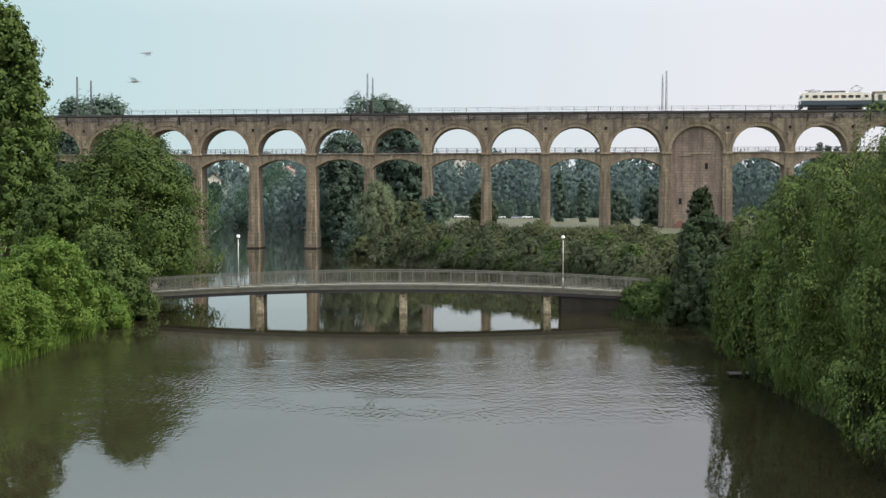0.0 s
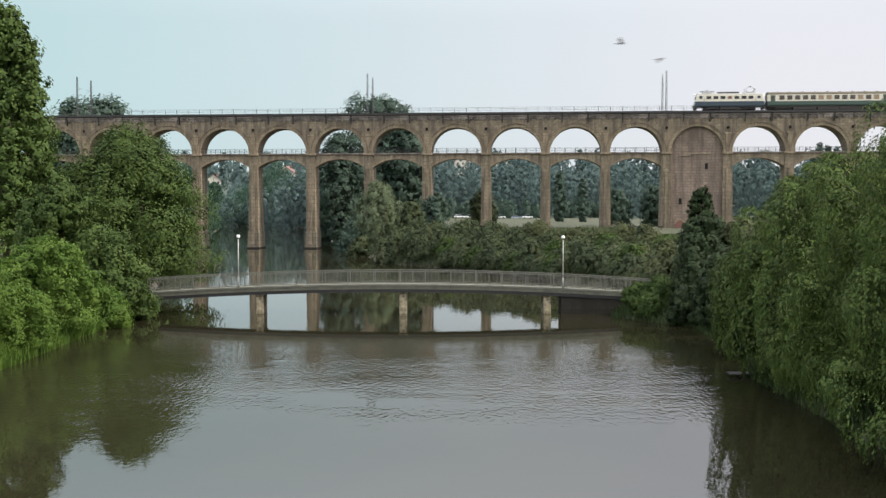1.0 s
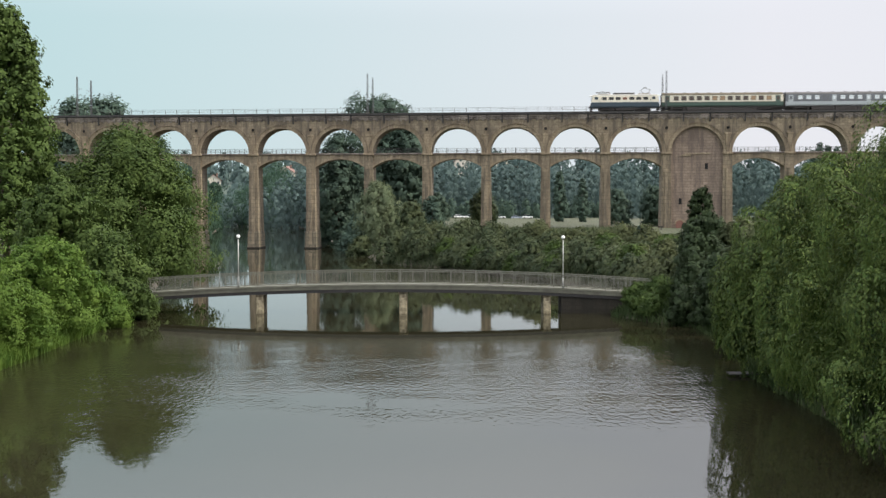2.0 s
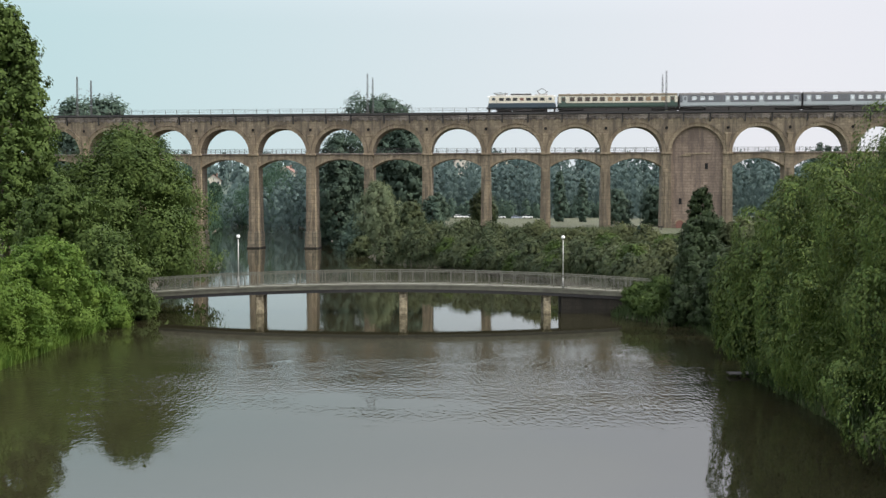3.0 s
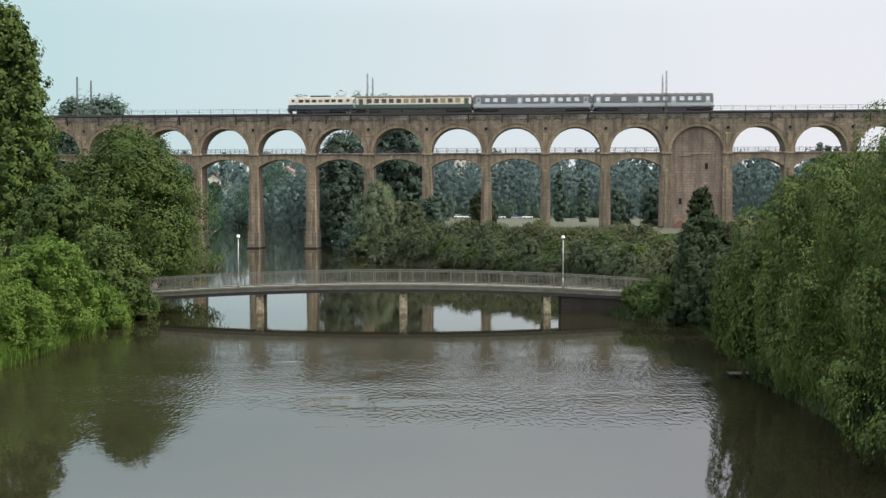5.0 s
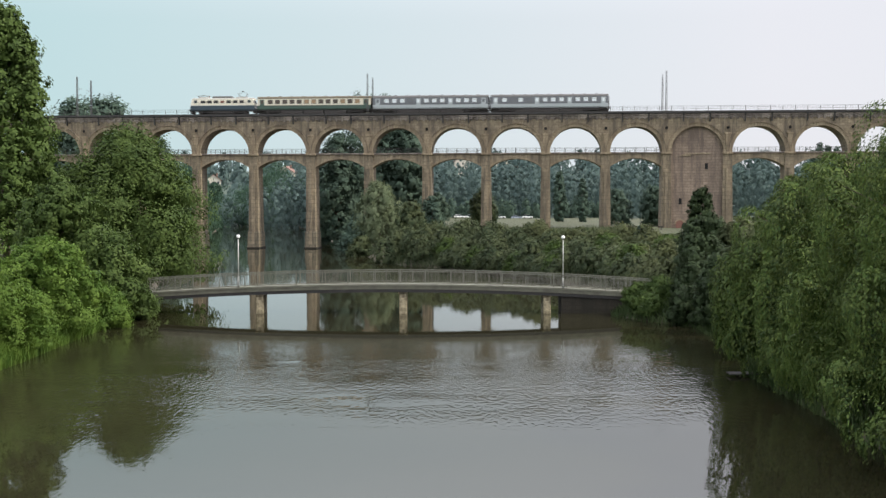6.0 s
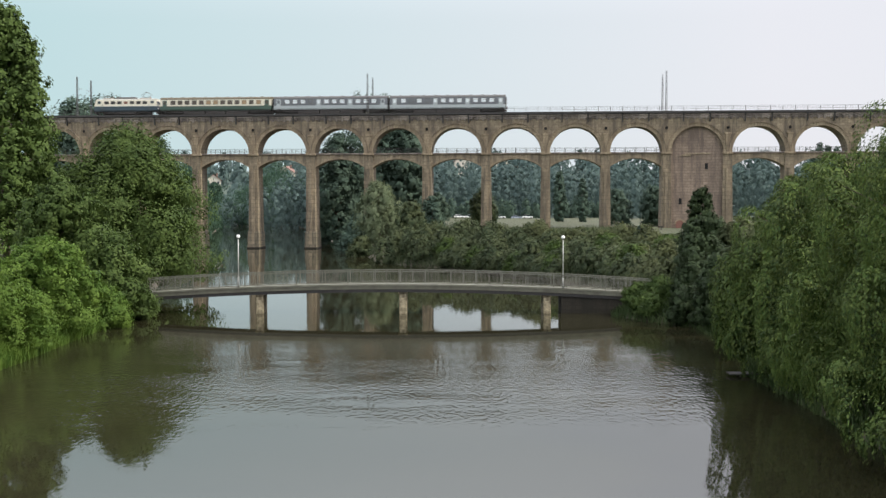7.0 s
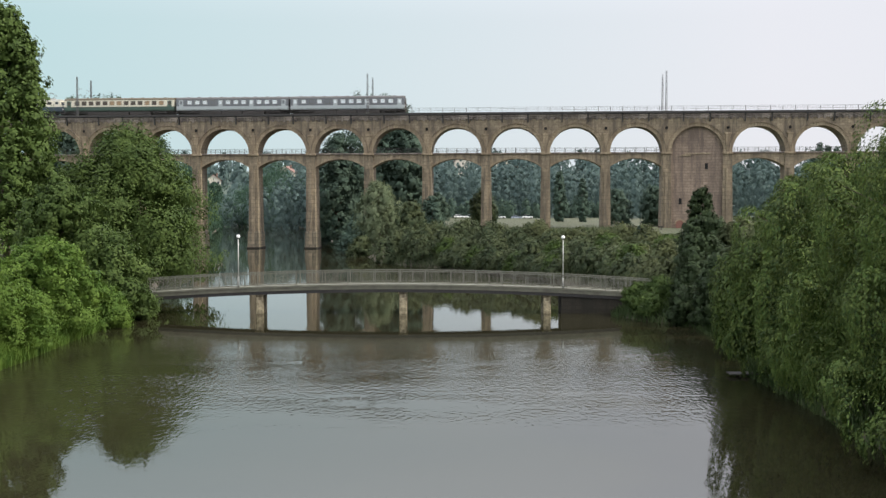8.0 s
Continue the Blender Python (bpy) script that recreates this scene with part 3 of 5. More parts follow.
def build_footbridge():
    top = empty("footbridge", pose(0, FB_Y, 0), "slender cambered concrete footbridge with grey railing over the river", "footbridge")
    x0, x1 = -29.0, 21.5
    bm = strip(bmesh.new(), x0, x1, 0.25, FB_W - 0.25, -0.42, -0.08)
    part("deck_slab", bm, CONCRETE, top)
    for y in (0.0, FB_W - 0.28):
        bm = strip(bmesh.new(), x0, x1, y, y + 0.28, -0.46, -0.14)
        part("edge_beam", bm, EDGE_CONCRETE, top)
        bm = strip(bmesh.new(), x0, x1, y - 0.05, y + 0.30, -0.14, 0.0)
        part("coping", bm, CONCRETE, top, "paler concrete coping along the deck edge")
    # dark beams added to draw the shadow line under the deck edge
    for y in (0.06, FB_W - 0.24):
        bm = strip(bmesh.new(), x0, x1, y, y + 0.18, -0.74, -0.46)
        part("shadow_line_beam", bm, DARK_STEEL, top)
    for y in (0.55, FB_W - 0.95):
        bm = strip(bmesh.new(), x0, x1, y, y + 0.4, -0.78, -0.42)
        part("girder", bm, SOFFIT, top)
    bm = bmesh.new()
    box(bm, -0.34, 0.34, 0.2, FB_W - 0.2, -2.05, 2.0, 0.07)
    box(bm, -0.42, 0.42, 0.12, FB_W - 0.12, 1.98, 2.12, 0.03)
    pier = mesh_of("pier", bm, PIER_CONCRETE)
    for x in (-16.3, -3.55, 9.25):
        p = part("pier", pier, None, top)
        p.location = (x, 0, deck_z(x) - 2.64 - 0.2)
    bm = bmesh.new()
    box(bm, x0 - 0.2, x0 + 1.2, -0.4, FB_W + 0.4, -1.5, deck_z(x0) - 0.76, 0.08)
    part("abutment", bm, WET_SHADED_STONE, top)
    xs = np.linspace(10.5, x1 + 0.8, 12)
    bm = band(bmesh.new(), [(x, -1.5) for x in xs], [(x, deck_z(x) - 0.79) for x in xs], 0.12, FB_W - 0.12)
    part("abutment", bm, WET_SHADED_STONE, top, "stone abutment wall coloured dark for the shade under the deck")
    bm = bmesh.new()
    box(bm, -0.035, 0.035, -0.035, 0.035, -0.1, 1.16)
    post = mesh_of("railing_post", bm, RAIL_STEEL)
    bm = bmesh.new()
    for k in range(19):
        box(bm, 0.12 * (k + 0.5) - 0.011, 0.12 * (k + 0.5) + 0.011, -0.0125, 0.0125, 0.12, 1.09)
    box(bm, 1.112, 1.168, -0.03, 0.03, -0.05, 1.1)
    balusters = mesh_of("infill_panel", bm, RAIL_STEEL)
    for y in (-0.04, FB_W + 0.04):
        for a, b in ((1.08, 1.16), (0.08, 0.13)):
            bm = strip(bmesh.new(), x0, x1, y - 0.035, y + 0.035, a, b)
            part("handrail" if a > 1 else "bottom_rail", bm, RAIL_STEEL, top)
        x = x0 + 0.05
        while x < x1:
            part("railing_post", post, None, top).location = (x, y, deck_z(x))
            if x + 2.3 < x1:
                b = part("infill_panel", balusters, None, top)
                b.location = (x, y, deck_z(x))
                b.rotation_euler = (0, -math.atan2(deck_z(x + 2.28) - deck_z(x), 2.28), 0)
            x += 2.28
    return top


build_footbridge()
LAMP_WHITE = plain("opal_lamp_globe", (0.82, 0.82, 0.78), 0.25, vary=0.05, grain=0.0)


def build_lamp(x):
    top = empty("lamp_post", pose(x, FB_Y + 0.14, deck_z(x)), "slim pale steel lamp post with small white globe on the footbridge", "lamp post", "footbridge lamps")
    bm = bmesh.new()
    rod(bm, (0, 0, 0), (0, 0, 0.9), 0.085, 0.085, 10)
    rod(bm, (0, 0, 0.9), (0, 0, 4.35), 0.05, 0.036, 10)
    part("pole", bm, POLE_STEEL, top, smooth=True)
    bm = bmesh.new()
    bmesh.ops.create_uvsphere(bm, u_segments=16, v_segments=10, radius=0.165, matrix=pose(0, 0, 4.5))
    part("globe", bm, LAMP_WHITE, top, smooth=True)
    bm = bmesh.new()
    rod(bm, (0, 0, 4.3), (0, 0, 4.37), 0.1, 0.1, 10)
    part("collar", bm, DARK_STEEL, top)
    bm = bmesh.new()
    rod(bm, (0, 0, 0), (0, 0, 0.04), 0.16, 0.16, 10)
    part("base_plate", bm, GREY_STEEL, top)


POLE_STEEL = plain("pale_lamp_pole_paint", (0.45, 0.45, 0.42), 0.5, 0.1, vary=0.15, grain=0.0)
for x in (-18.15, 10.65):
    build_lamp(x)


# ---- plants ----
def leaf_mesh(name, pos, nrm, size, aspect, material, rng, hang=0.0):
    """A mesh of single folded leaves at pos, facing nrm; hang turns their long axis downwards."""
    n = len(pos)
    nrm = nrm / (np.linalg.norm(nrm, axis=1, keepdims=True) + 1e-9)
    t = rng.normal(size=(n, 3))
    t[:, 2] -= hang * 3
    t -= (t * nrm).sum(1, keepdims=True) * nrm
    t /= np.linalg.norm(t, axis=1, keepdims=True) + 1e-9
    b = np.cross(nrm, t)
    s = size[:, None]
    co = np.empty((n, 4, 3))
    co[:, 0] = pos - t * s * 0.5
    co[:, 1] = pos + b * s * aspect * 0.5 + nrm * s * 0.1
    co[:, 2] = pos + t * s * 0.5
    co[:, 3] = pos - b * s * aspect * 0.5 + nrm * s * 0.1
    me = bpy.data.meshes.new(name)
    me.vertices.add(n * 4)
    me.vertices.foreach_set("co", co.ravel())
    me.loops.add(n * 4)
    me.loops.foreach_set("vertex_index", np.arange(n * 4))
    me.polygons.add(n)
    me.polygons.foreach_set("loop_start", np.arange(n) * 4)
    me.update(calc_edges=True)
    me.materials.append(material)
    return me


def profile(kind, u):
    """Relative crown radius at relative crown height u (0 at its foot)."""
    if kind == "round":
        return math.sqrt(max(0.03, 1 - (2 * u - 0.85) ** 2 / 1.35))
    if kind == "poplar":
        return min(1, 0.55 + 1.6 * u) * (1 - max(0, u - 0.35) ** 1.6 * 1.45)
    if kind == "willow":
        return math.sqrt(max(0.04, 1 - u ** 2.6)) * (0.86 + 0.14 * min(1, u * 3))
    if kind == "cone":
        return max(0.06, 1 - u) ** 0.8
    if kind == "oval":
        return max(0.05, 1 - u ** 2.6) ** 0.7
    if kind == "dome":
        return math.sqrt(max(0.05, 1 - u ** 5))
    return math.sqrt(max(0.04, 1 - u ** 2.2))       # bush


def crown(rng, kind, height, radius, base, n, leaf, lobes=26, clumps=16, hang=0.0, squash=1.0, lump=1.0, soft=0.0):
    """Leaf places, facings and sizes for a crown of many leaf clumps round its lobes."""
    pts, nrm, siz = [], [], []
    depth = height - base
    lob = []
    for k in range(lobes):
        u = (k + rng.random()) / lobes * 0.97
        r = profile(kind, u) * radius
        a = k * 2.399 + rng.normal() * 0.4
        size = radius * rng.uniform(0.30, 0.46) * (0.75 if kind == "poplar" else 1.0) * (0.6 + 0.4 * profile(kind, u))
        size = max(size, radius * 0.16) * lump
        off = max(0.0, r - size * 0.85) * rng.uniform(0.78, 1.05)
        lob.append((np.array([math.cos(a) * off, math.sin(a) * off * squash, base + u * depth]), size))
    per = max(3, n // (lobes * clumps))
    for c, size in lob:
        d = rng.normal(size=(clumps, 3))
        d /= np.linalg.norm(d, axis=1, keepdims=True)
        d[:, 2] = np.abs(d[:, 2]) * 1.1 - 0.25 if hang else d[:, 2] * 0.85 + 0.1
        cc = c + d * size * rng.uniform(0.55, 1.12, (clumps, 1))
        spread = size * rng.uniform(0.09, 0.20, (clumps, 1, 1))
        p = cc[:, None, :] + rng.normal(size=(clumps, per, 3)) * spread
        if hang:
            drop = rng.random((clumps, per)) ** 1.3 * size * 1.25 * hang
            strand = rng.integers(0, 9, (clumps, per))
            sx = np.sin(strand * 12.9 + rng.random((clumps, 1)) * 6) * spread[:, :, 0] * 1.3
            sy = np.cos(strand * 7.3 + rng.random((clumps, 1)) * 6) * spread[:, :, 0] * 1.3
            on = rng.random((clumps, per)) < 0.65
            p[..., 0] = np.where(on, cc[:, None, 0] + sx + rng.normal(size=on.shape) * 0.05, p[..., 0])
            p[..., 1] = np.where(on, cc[:, None, 1] + sy + rng.normal(size=on.shape) * 0.05, p[..., 1])
            p[..., 2] -= np.where(on, drop, 0)
        nn = d[:, None, :] * 1.15 + (p - cc[:, None, :]) / spread * 0.32 + rng.normal(size=p.shape) * 0.2 + np.array([0, 0, 0.25])
        pts.append(p.reshape(-1, 3))
        nrm.append(nn.reshape(-1, 3))
    pts, nrm = np.concatenate(pts), np.concatenate(nrm)
    if soft:      # leaves of a dense even crown all face outwards
        out = (pts - np.array([0, 0, base + 0.3 * depth])) / np.array([radius, radius, 0.6 * depth])
        nrm = nrm / (np.linalg.norm(nrm, axis=1, keepdims=True) + 1e-9) + soft * out / (np.linalg.norm(out, axis=1, keepdims=True) + 1e-9)
    # darker leaves in the depth of the crown
    m = len(pts) // 10
    k = rng.integers(0, len(lob), m)
    inner = np.array([lob[i][0] for i in k]) * np.array([0.8, 0.8, 1.0]) + rng.normal(size=(m, 3)) * np.array([lob[i][1] for i in k])[:, None] * 0.36
    pts, nrm = np.concatenate([pts, inner]), np.concatenate([nrm, rng.normal(size=(m, 3))])
    siz = leaf * rng.uniform(0.6, 1.35, len(pts))
    siz[-m:] *= 1.7
    ok = pts[:, 2] > 0.08
    return pts[ok], nrm[ok], siz[ok], lob


def plumes(rng, height, radius, base, n, leaf, count, length, width):
    """A weeping crown: boughs that arch out of the dome and hang as overlapping plumes of leaves."""
    pts, nrm, lob = [], [], []
    per = n // count
    for k in range(count):
        u = ((k + rng.random()) / count) ** 0.8 * 0.97
        r = profile("willow", u) * radius * rng.uniform(0.62, 1.08)
        a = k * 2.399 + rng.normal() * 0.3
        out = np.array([math.cos(a), math.sin(a), 0.0])
        side = np.array([-math.sin(a), math.cos(a), 0.0])
        wid = width * rng.uniform(0.6, 1.25)
        lon = min(length * rng.uniform(0.6, 1.3), base + u * (height - base) + 0.4)
        reach = min(r * 0.75, wid * 1.3)
        root = out * (r - reach) + np.array([0, 0, base + u * (height - base)])
        v = rng.random(per) ** 0.85
        w = np.clip(rng.normal(size=per) * 0.5, -1.15, 1.15)
        taper = wid * (0.55 + 0.6 * np.sin(np.clip(v * 1.25, 0, 1) * math.pi)) * (1 - 0.35 * v)
        arch = np.sin(np.clip(v * 1.7, 0, 1) * math.pi / 2)
        fall = np.clip(v - 0.22, 0, 1) ** 1.25 * lon * 1.25
        lift = 0.35 * wid * np.sin(np.clip(v * 2.4, 0, 1) * math.pi)
        fringe = rng.random(per) ** 3 * 0.35 * lon * (0.3 + v)
        p = root + out * (arch * reach + taper * 0.45 * (1 - w ** 2))[:, None] + side * (w * taper)[:, None]
        p[:, 2] += lift - fall - fringe * (rng.random(per) < 0.3) - 0.25 * wid * w ** 2
        p += rng.normal(size=p.shape) * 0.07 * wid
        q = out * (0.35 + 0.6 * v)[:, None] + side * (w * 0.75)[:, None] + np.array([0, 0, 1.0]) * np.clip(0.95 - 1.25 * v, -0.15, 1)[:, None]
        pts.append(p)
        nrm.append(q + rng.normal(size=q.shape) * 0.22)
        if k % 4 == 0:
            lob.append((root + out * reach * 0.5, wid))
    m = n // 9
    u, a = rng.random(m), rng.uniform(0, 2 * math.pi, m)
    rr = radius * np.array([profile("willow", x) for x in u]) * 0.72 * np.sqrt(rng.random(m))
    pts.append(np.stack([np.cos(a) * rr, np.sin(a) * rr, base + u * (height - base) * 0.9], 1))
    nrm.append(rng.normal(size=(m, 3)))
    pts, nrm = np.concatenate(pts), np.concatenate(nrm)
    siz = leaf * rng.uniform(0.65, 1.3, len(pts))
    siz[-m:] *= 1.8
    ok = pts[:, 2] > -0.6
    return pts[ok], nrm[ok], siz[ok], lob


def trunk_bm(rng, height, radius, base, lob, r0):
    """Tapered, slightly bent trunk with limbs that reach the lobes."""
    bm = bmesh.new()
    p, z = Vector((0, 0, -0.6)), -0.6
    steps = 6
    topz = base + (height - base) * 0.72
    spine = [p.copy()]
    for k in range(steps):
        q = Vector((p.x + rng.normal() * 0.03 * radius, p.y + rng.normal() * 0.03 * radius, -0.6 + (topz + 0.6) * (k + 1) / steps))
        rod(bm, p, q, r0 * (1 - k / steps * 0.85), r0 * (1 - (k + 1) / steps * 0.85), 8)
        p = q
        spine.append(p.copy())
    for c, size in lob[::2]:
        z = max(0.3, c[2] - math.hypot(c[0], c[1]) * 0.7)
        k = min(steps - 1, max(0, int((z + 0.6) / (topz + 0.6) * steps)))
        f = min(1, max(0, (z - spine[k].z) / (spine[k + 1].z - spine[k].z)))
        s = spine[k].lerp(spine[k + 1], f)
        mid = s.lerp(Vector(c), 0.55) + Vector((0, 0, 0.06 * radius))
        rr = r0 * 0.34
        rod(bm, s, mid, rr, rr * 0.6, 6)
        rod(bm, mid, Vector(c), rr * 0.6, rr * 0.2, 5)
    return bm


def tree(name, label, x, y, height, radius, base, kind, n, leaf, material, seed, aspect=0.5, lobes=26, clumps=16, hang=0.0, squash=1.0,
         category="tree", group="", trunk_r=None, z=None, turn=0.0, lump=1.0, soft=0.0):
    rng = np.random.default_rng(seed)
    z = gz(x, y) if z is None else z
    top = empty(name, pose(x, y, z, 0, 0, turn), label, category, group)
    p, nr, s, lob = plumes(rng, height, radius, base, n, leaf, lobes, 3.0 * lump, 1.0 * lump) if kind == "plume" else crown(rng, kind, height, radius, base, n, leaf, lobes, clumps, hang, squash, lump, soft)
    part("trunk" if category == "tree" else "stems", trunk_bm(rng, height, radius, base, lob, trunk_r or max(0.08, height * 0.018)), BARK, top)
    part("crown", leaf_mesh("crown", p, nr, s, aspect, material, rng, min(1, hang)), None, top)
    return top


def blades(name, label, x0, x1, y0, y1, n, tall, material, seed):
    """A stand of upright blades (reeds, bank grass)."""
    rng = np.random.default_rng(seed)
    px, py = rng.uniform(x0, x1, n), rng.uniform(y0, y1, n)
    keep = ground_z(px, py) > -0.35
    px, py = px[keep], py[keep]
    pz = np.maximum(ground_z(px, py), -0.2)
    n = len(px)
    h = tall * rng.uniform(0.5, 1.1, n)
    a = rng.uniform(0, 2 * np.pi, n)
    w = 0.03 + 0.03 * rng.random(n)
    lean = rng.normal(size=(n, 2)) * 0.22 * h[:, None]
    d = np.stack([np.cos(a), np.sin(a), np.zeros(n)], 1) * w[:, None]
    foot = np.stack([px, py, pz], 1)
    mid = foot + np.stack([lean[:, 0] * 0.35, lean[:, 1] * 0.35, h * 0.6], 1)
    tip = foot + np.stack([lean[:, 0], lean[:, 1], h], 1)
    co = np.stack([foot - d, foot + d, mid + d * 0.8, tip, mid - d * 0.8], 1)
    me = bpy.data.meshes.new(name)
    me.from_pydata(co.reshape(-1, 3).tolist(), [], np.arange(n * 5).reshape(-1, 5).tolist())
    me.materials.append(material)
    return tagged(new(name, me), label, "reeds", kind="stuff")


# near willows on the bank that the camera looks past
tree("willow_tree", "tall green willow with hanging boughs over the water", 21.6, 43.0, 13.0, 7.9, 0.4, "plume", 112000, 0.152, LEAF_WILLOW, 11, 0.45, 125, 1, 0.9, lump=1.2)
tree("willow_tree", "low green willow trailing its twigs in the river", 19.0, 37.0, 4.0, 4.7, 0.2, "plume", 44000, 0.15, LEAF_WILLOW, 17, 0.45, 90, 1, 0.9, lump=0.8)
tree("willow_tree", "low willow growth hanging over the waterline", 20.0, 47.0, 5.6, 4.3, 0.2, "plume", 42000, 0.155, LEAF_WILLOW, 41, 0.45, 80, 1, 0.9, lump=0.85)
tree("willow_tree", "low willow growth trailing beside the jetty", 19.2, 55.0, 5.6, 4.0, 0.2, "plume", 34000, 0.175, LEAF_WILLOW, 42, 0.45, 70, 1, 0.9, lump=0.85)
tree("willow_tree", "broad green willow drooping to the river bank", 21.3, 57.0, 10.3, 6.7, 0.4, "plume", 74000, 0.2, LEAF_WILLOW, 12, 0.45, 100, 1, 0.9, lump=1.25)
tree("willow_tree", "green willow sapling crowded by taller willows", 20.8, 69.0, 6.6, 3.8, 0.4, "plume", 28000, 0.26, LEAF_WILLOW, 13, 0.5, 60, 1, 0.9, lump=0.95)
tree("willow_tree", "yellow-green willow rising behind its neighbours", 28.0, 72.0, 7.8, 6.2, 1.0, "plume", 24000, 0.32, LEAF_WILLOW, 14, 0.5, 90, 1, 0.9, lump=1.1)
tree("dark_shrub", "dark green shrub at the water's edge by the footbridge", 20.8, 82.0, 5.0, 2.4, 0.2, "bush", 18000, 0.26, LEAF_SHADE, 15, 0.5, 24, 26, category="shrub")
tree("dark_shrub", "dark green shrub beside the footbridge end", 21.2, 90.5, 3.6, 2.8, 0.2, "bush", 16000, 0.24, LEAF_SHADE, 16, 0.5, 22, 24, category="shrub")

tree("dark_shrub", "low dark shrub spilling over the footbridge abutment", 17.0, 95.0, 1.5, 1.7, 0.05, "bush", 10000, 0.22, LEAF_ALDER, 91, 0.5, 24, 22, category="shrub")
tree("dark_shrub", "low dark shrub spreading along the abutment wall", 18.6, 93.4, 1.8, 1.8, 0.05, "bush", 10000, 0.2, LEAF_ALDER, 96, 0.5, 24, 22, category="shrub")
tree("dark_shrub", "low leafy shrub trailing into the water by the abutment", 17.4, 91.2, 1.5, 1.8, 0.05, "bush", 10000, 0.2, LEAF_ALDER, 97, 0.5, 24, 22, category="shrub")
tree("dark_shrub", "low leafy shrub on the bank below the footbridge", 20.0, 86.8, 2.6, 2.4, 0.1, "bush", 13000, 0.22, LEAF_SHADE, 92, 0.5, 24, 22, category="shrub")
# willows added out of view, higher up and nearer, to shade the low ones
tree("willow_tree", "unseen tall willow added on the upper bank to shade the low growth", 27.6, 34.0, 13.0, 6.4, 0.6, "plume", 14000, 0.46, LEAF_WILLOW, 93, 0.5, 90, 1, 0.9, lump=1.1)
tree("willow_tree", "unseen tall willow added beside its neighbour for more shade", 31.5, 49.0, 9.0, 6.4, 0.6, "plume", 14000, 0.46, LEAF_WILLOW, 94, 0.5, 90, 1, 0.9, lump=1.1)
tree("willow_tree", "unseen broad willow added at the water's edge for shade", 20.8, 31.5, 11.5, 6.0, 0.4, "plume", 14000, 0.4, LEAF_WILLOW, 95, 0.5, 90, 1, 0.9, lump=1.0)

# far-bank trees across the water
tree("alder_tree", "full round-headed alder leaning over the river past the footbridge", -33.4, 117.0, 15.3, 9.2, 0.3, "oval", 84000, 0.33, LEAF_ALDER, 21, 0.55, 46, 56, lump=0.95)
tree("alder_shrub", "dense green alder shrub before the footbridge end", -27.9, 91.5, 6.4, 4.1, 0.1, "bush", 32000, 0.27, LEAF_ALDER, 28, 0.6, 46, 26, lump=0.8, category="shrub")
tree("alder_shrub", "leafy alder shrub filling the bank under taller trees", -33.0, 95.0, 9.0, 5.0, 0.2, "bush", 28000, 0.32, LEAF_ALDER, 29, 0.6, 50, 24, lump=0.8, category="shrub")
tree("bank_shrub", "bright green shrub overhanging the river", -31.0, 66.0, 8.4, 5.4, 0.1, "bush", 54000, 0.215, LEAF_BRIGHT, 22, 0.5, 80, 24, lump=0.7, category="shrub")
tree("bank_shrub", "low bright green shrub at the waterline", -28.4, 78.0, 6.0, 4.2, 0.1, "bush", 34000, 0.225, LEAF_BRIGHT, 23, 0.5, 60, 22, lump=0.72, category="shrub")
tree("bank_shrub", "low shrub with pale leaves on the bank", -27.4, 69.0, 3.6, 3.0, 0.05, "bush", 18000, 0.2, LEAF_BRIGHT, 24, 0.45, 24, 30, category="shrub")
tree("poplar_tree", "tall columnar poplar above the bank shrubs", -41.2, 104.0, 24.4, 5.4, 1.2, "oval", 48000, 0.355, LEAF_POPLAR, 25, 0.65, 110, 22, lump=0.8)
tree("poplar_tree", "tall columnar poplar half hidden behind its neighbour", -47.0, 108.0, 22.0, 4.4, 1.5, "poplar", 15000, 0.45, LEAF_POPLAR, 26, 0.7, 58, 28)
tree("poplar_tree", "shorter leafy poplar behind the alder", -38.5, 116.0, 10.5, 5.0, 0.6, "round", 18000, 0.42, LEAF_ALDER, 27, 0.6, 36, 28)

tree("bank_shrub", "low leafy shrub hanging over the waterline", -26.9, 86.0, 2.8, 2.6, 0.05, "bush", 14000, 0.22, LEAF_BRIGHT, 19, 0.5, 26, 22, category="shrub")
tree("bank_shrub", "low leafy shrub beside the footbridge abutment", -26.6, 94.0, 2.6, 2.4, 0.05, "bush", 12000, 0.22, LEAF_ALDER, 18, 0.5, 26, 22, category="shrub")

# hedge on the meadow bank behind the footbridge
for k, hy in enumerate(np.linspace(137, 168, 15)):
    rng = np.random.default_rng(600 + k)
    hx = float(bank_x(RIGHT_BANK, hy)) + 0.8 + 0.5 * (k % 2)
    tree("hedge_bush", "low dense bush trailing into the river", hx, hy, 2.1 + 0.8 * rng.random(), 2.3 + 0.4 * rng.random(), 0.0, "bush", 2800, 0.38,
         LEAF_ALDER if k % 5 == 1 else LEAF_HEDGE, 620 + k, 0.4, 22, 26, category="shrub", group="riverside hedge", soft=1.3, hang=0.35)
for k, hy in enumerate(np.linspace(130, 172, 11)):
    rng = np.random.default_rng(500 + k)
    hx = float(bank_x(RIGHT_BANK, hy)) + 4.6 + 1.0 * (k % 2)
    tree("hedge_bush", "dense green bush hanging over the waterline", hx, hy, 2.7 + 0.8 * rng.random(), 2.6 + 0.6 * rng.random(), 0.05, "bush", 3000, 0.40,
         LEAF_ALDER if k % 6 == 1 else LEAF_HEDGE, 520 + k, 0.4, 22, 26, category="shrub", group="riverside hedge", soft=1.3, hang=0.35)
k = 0
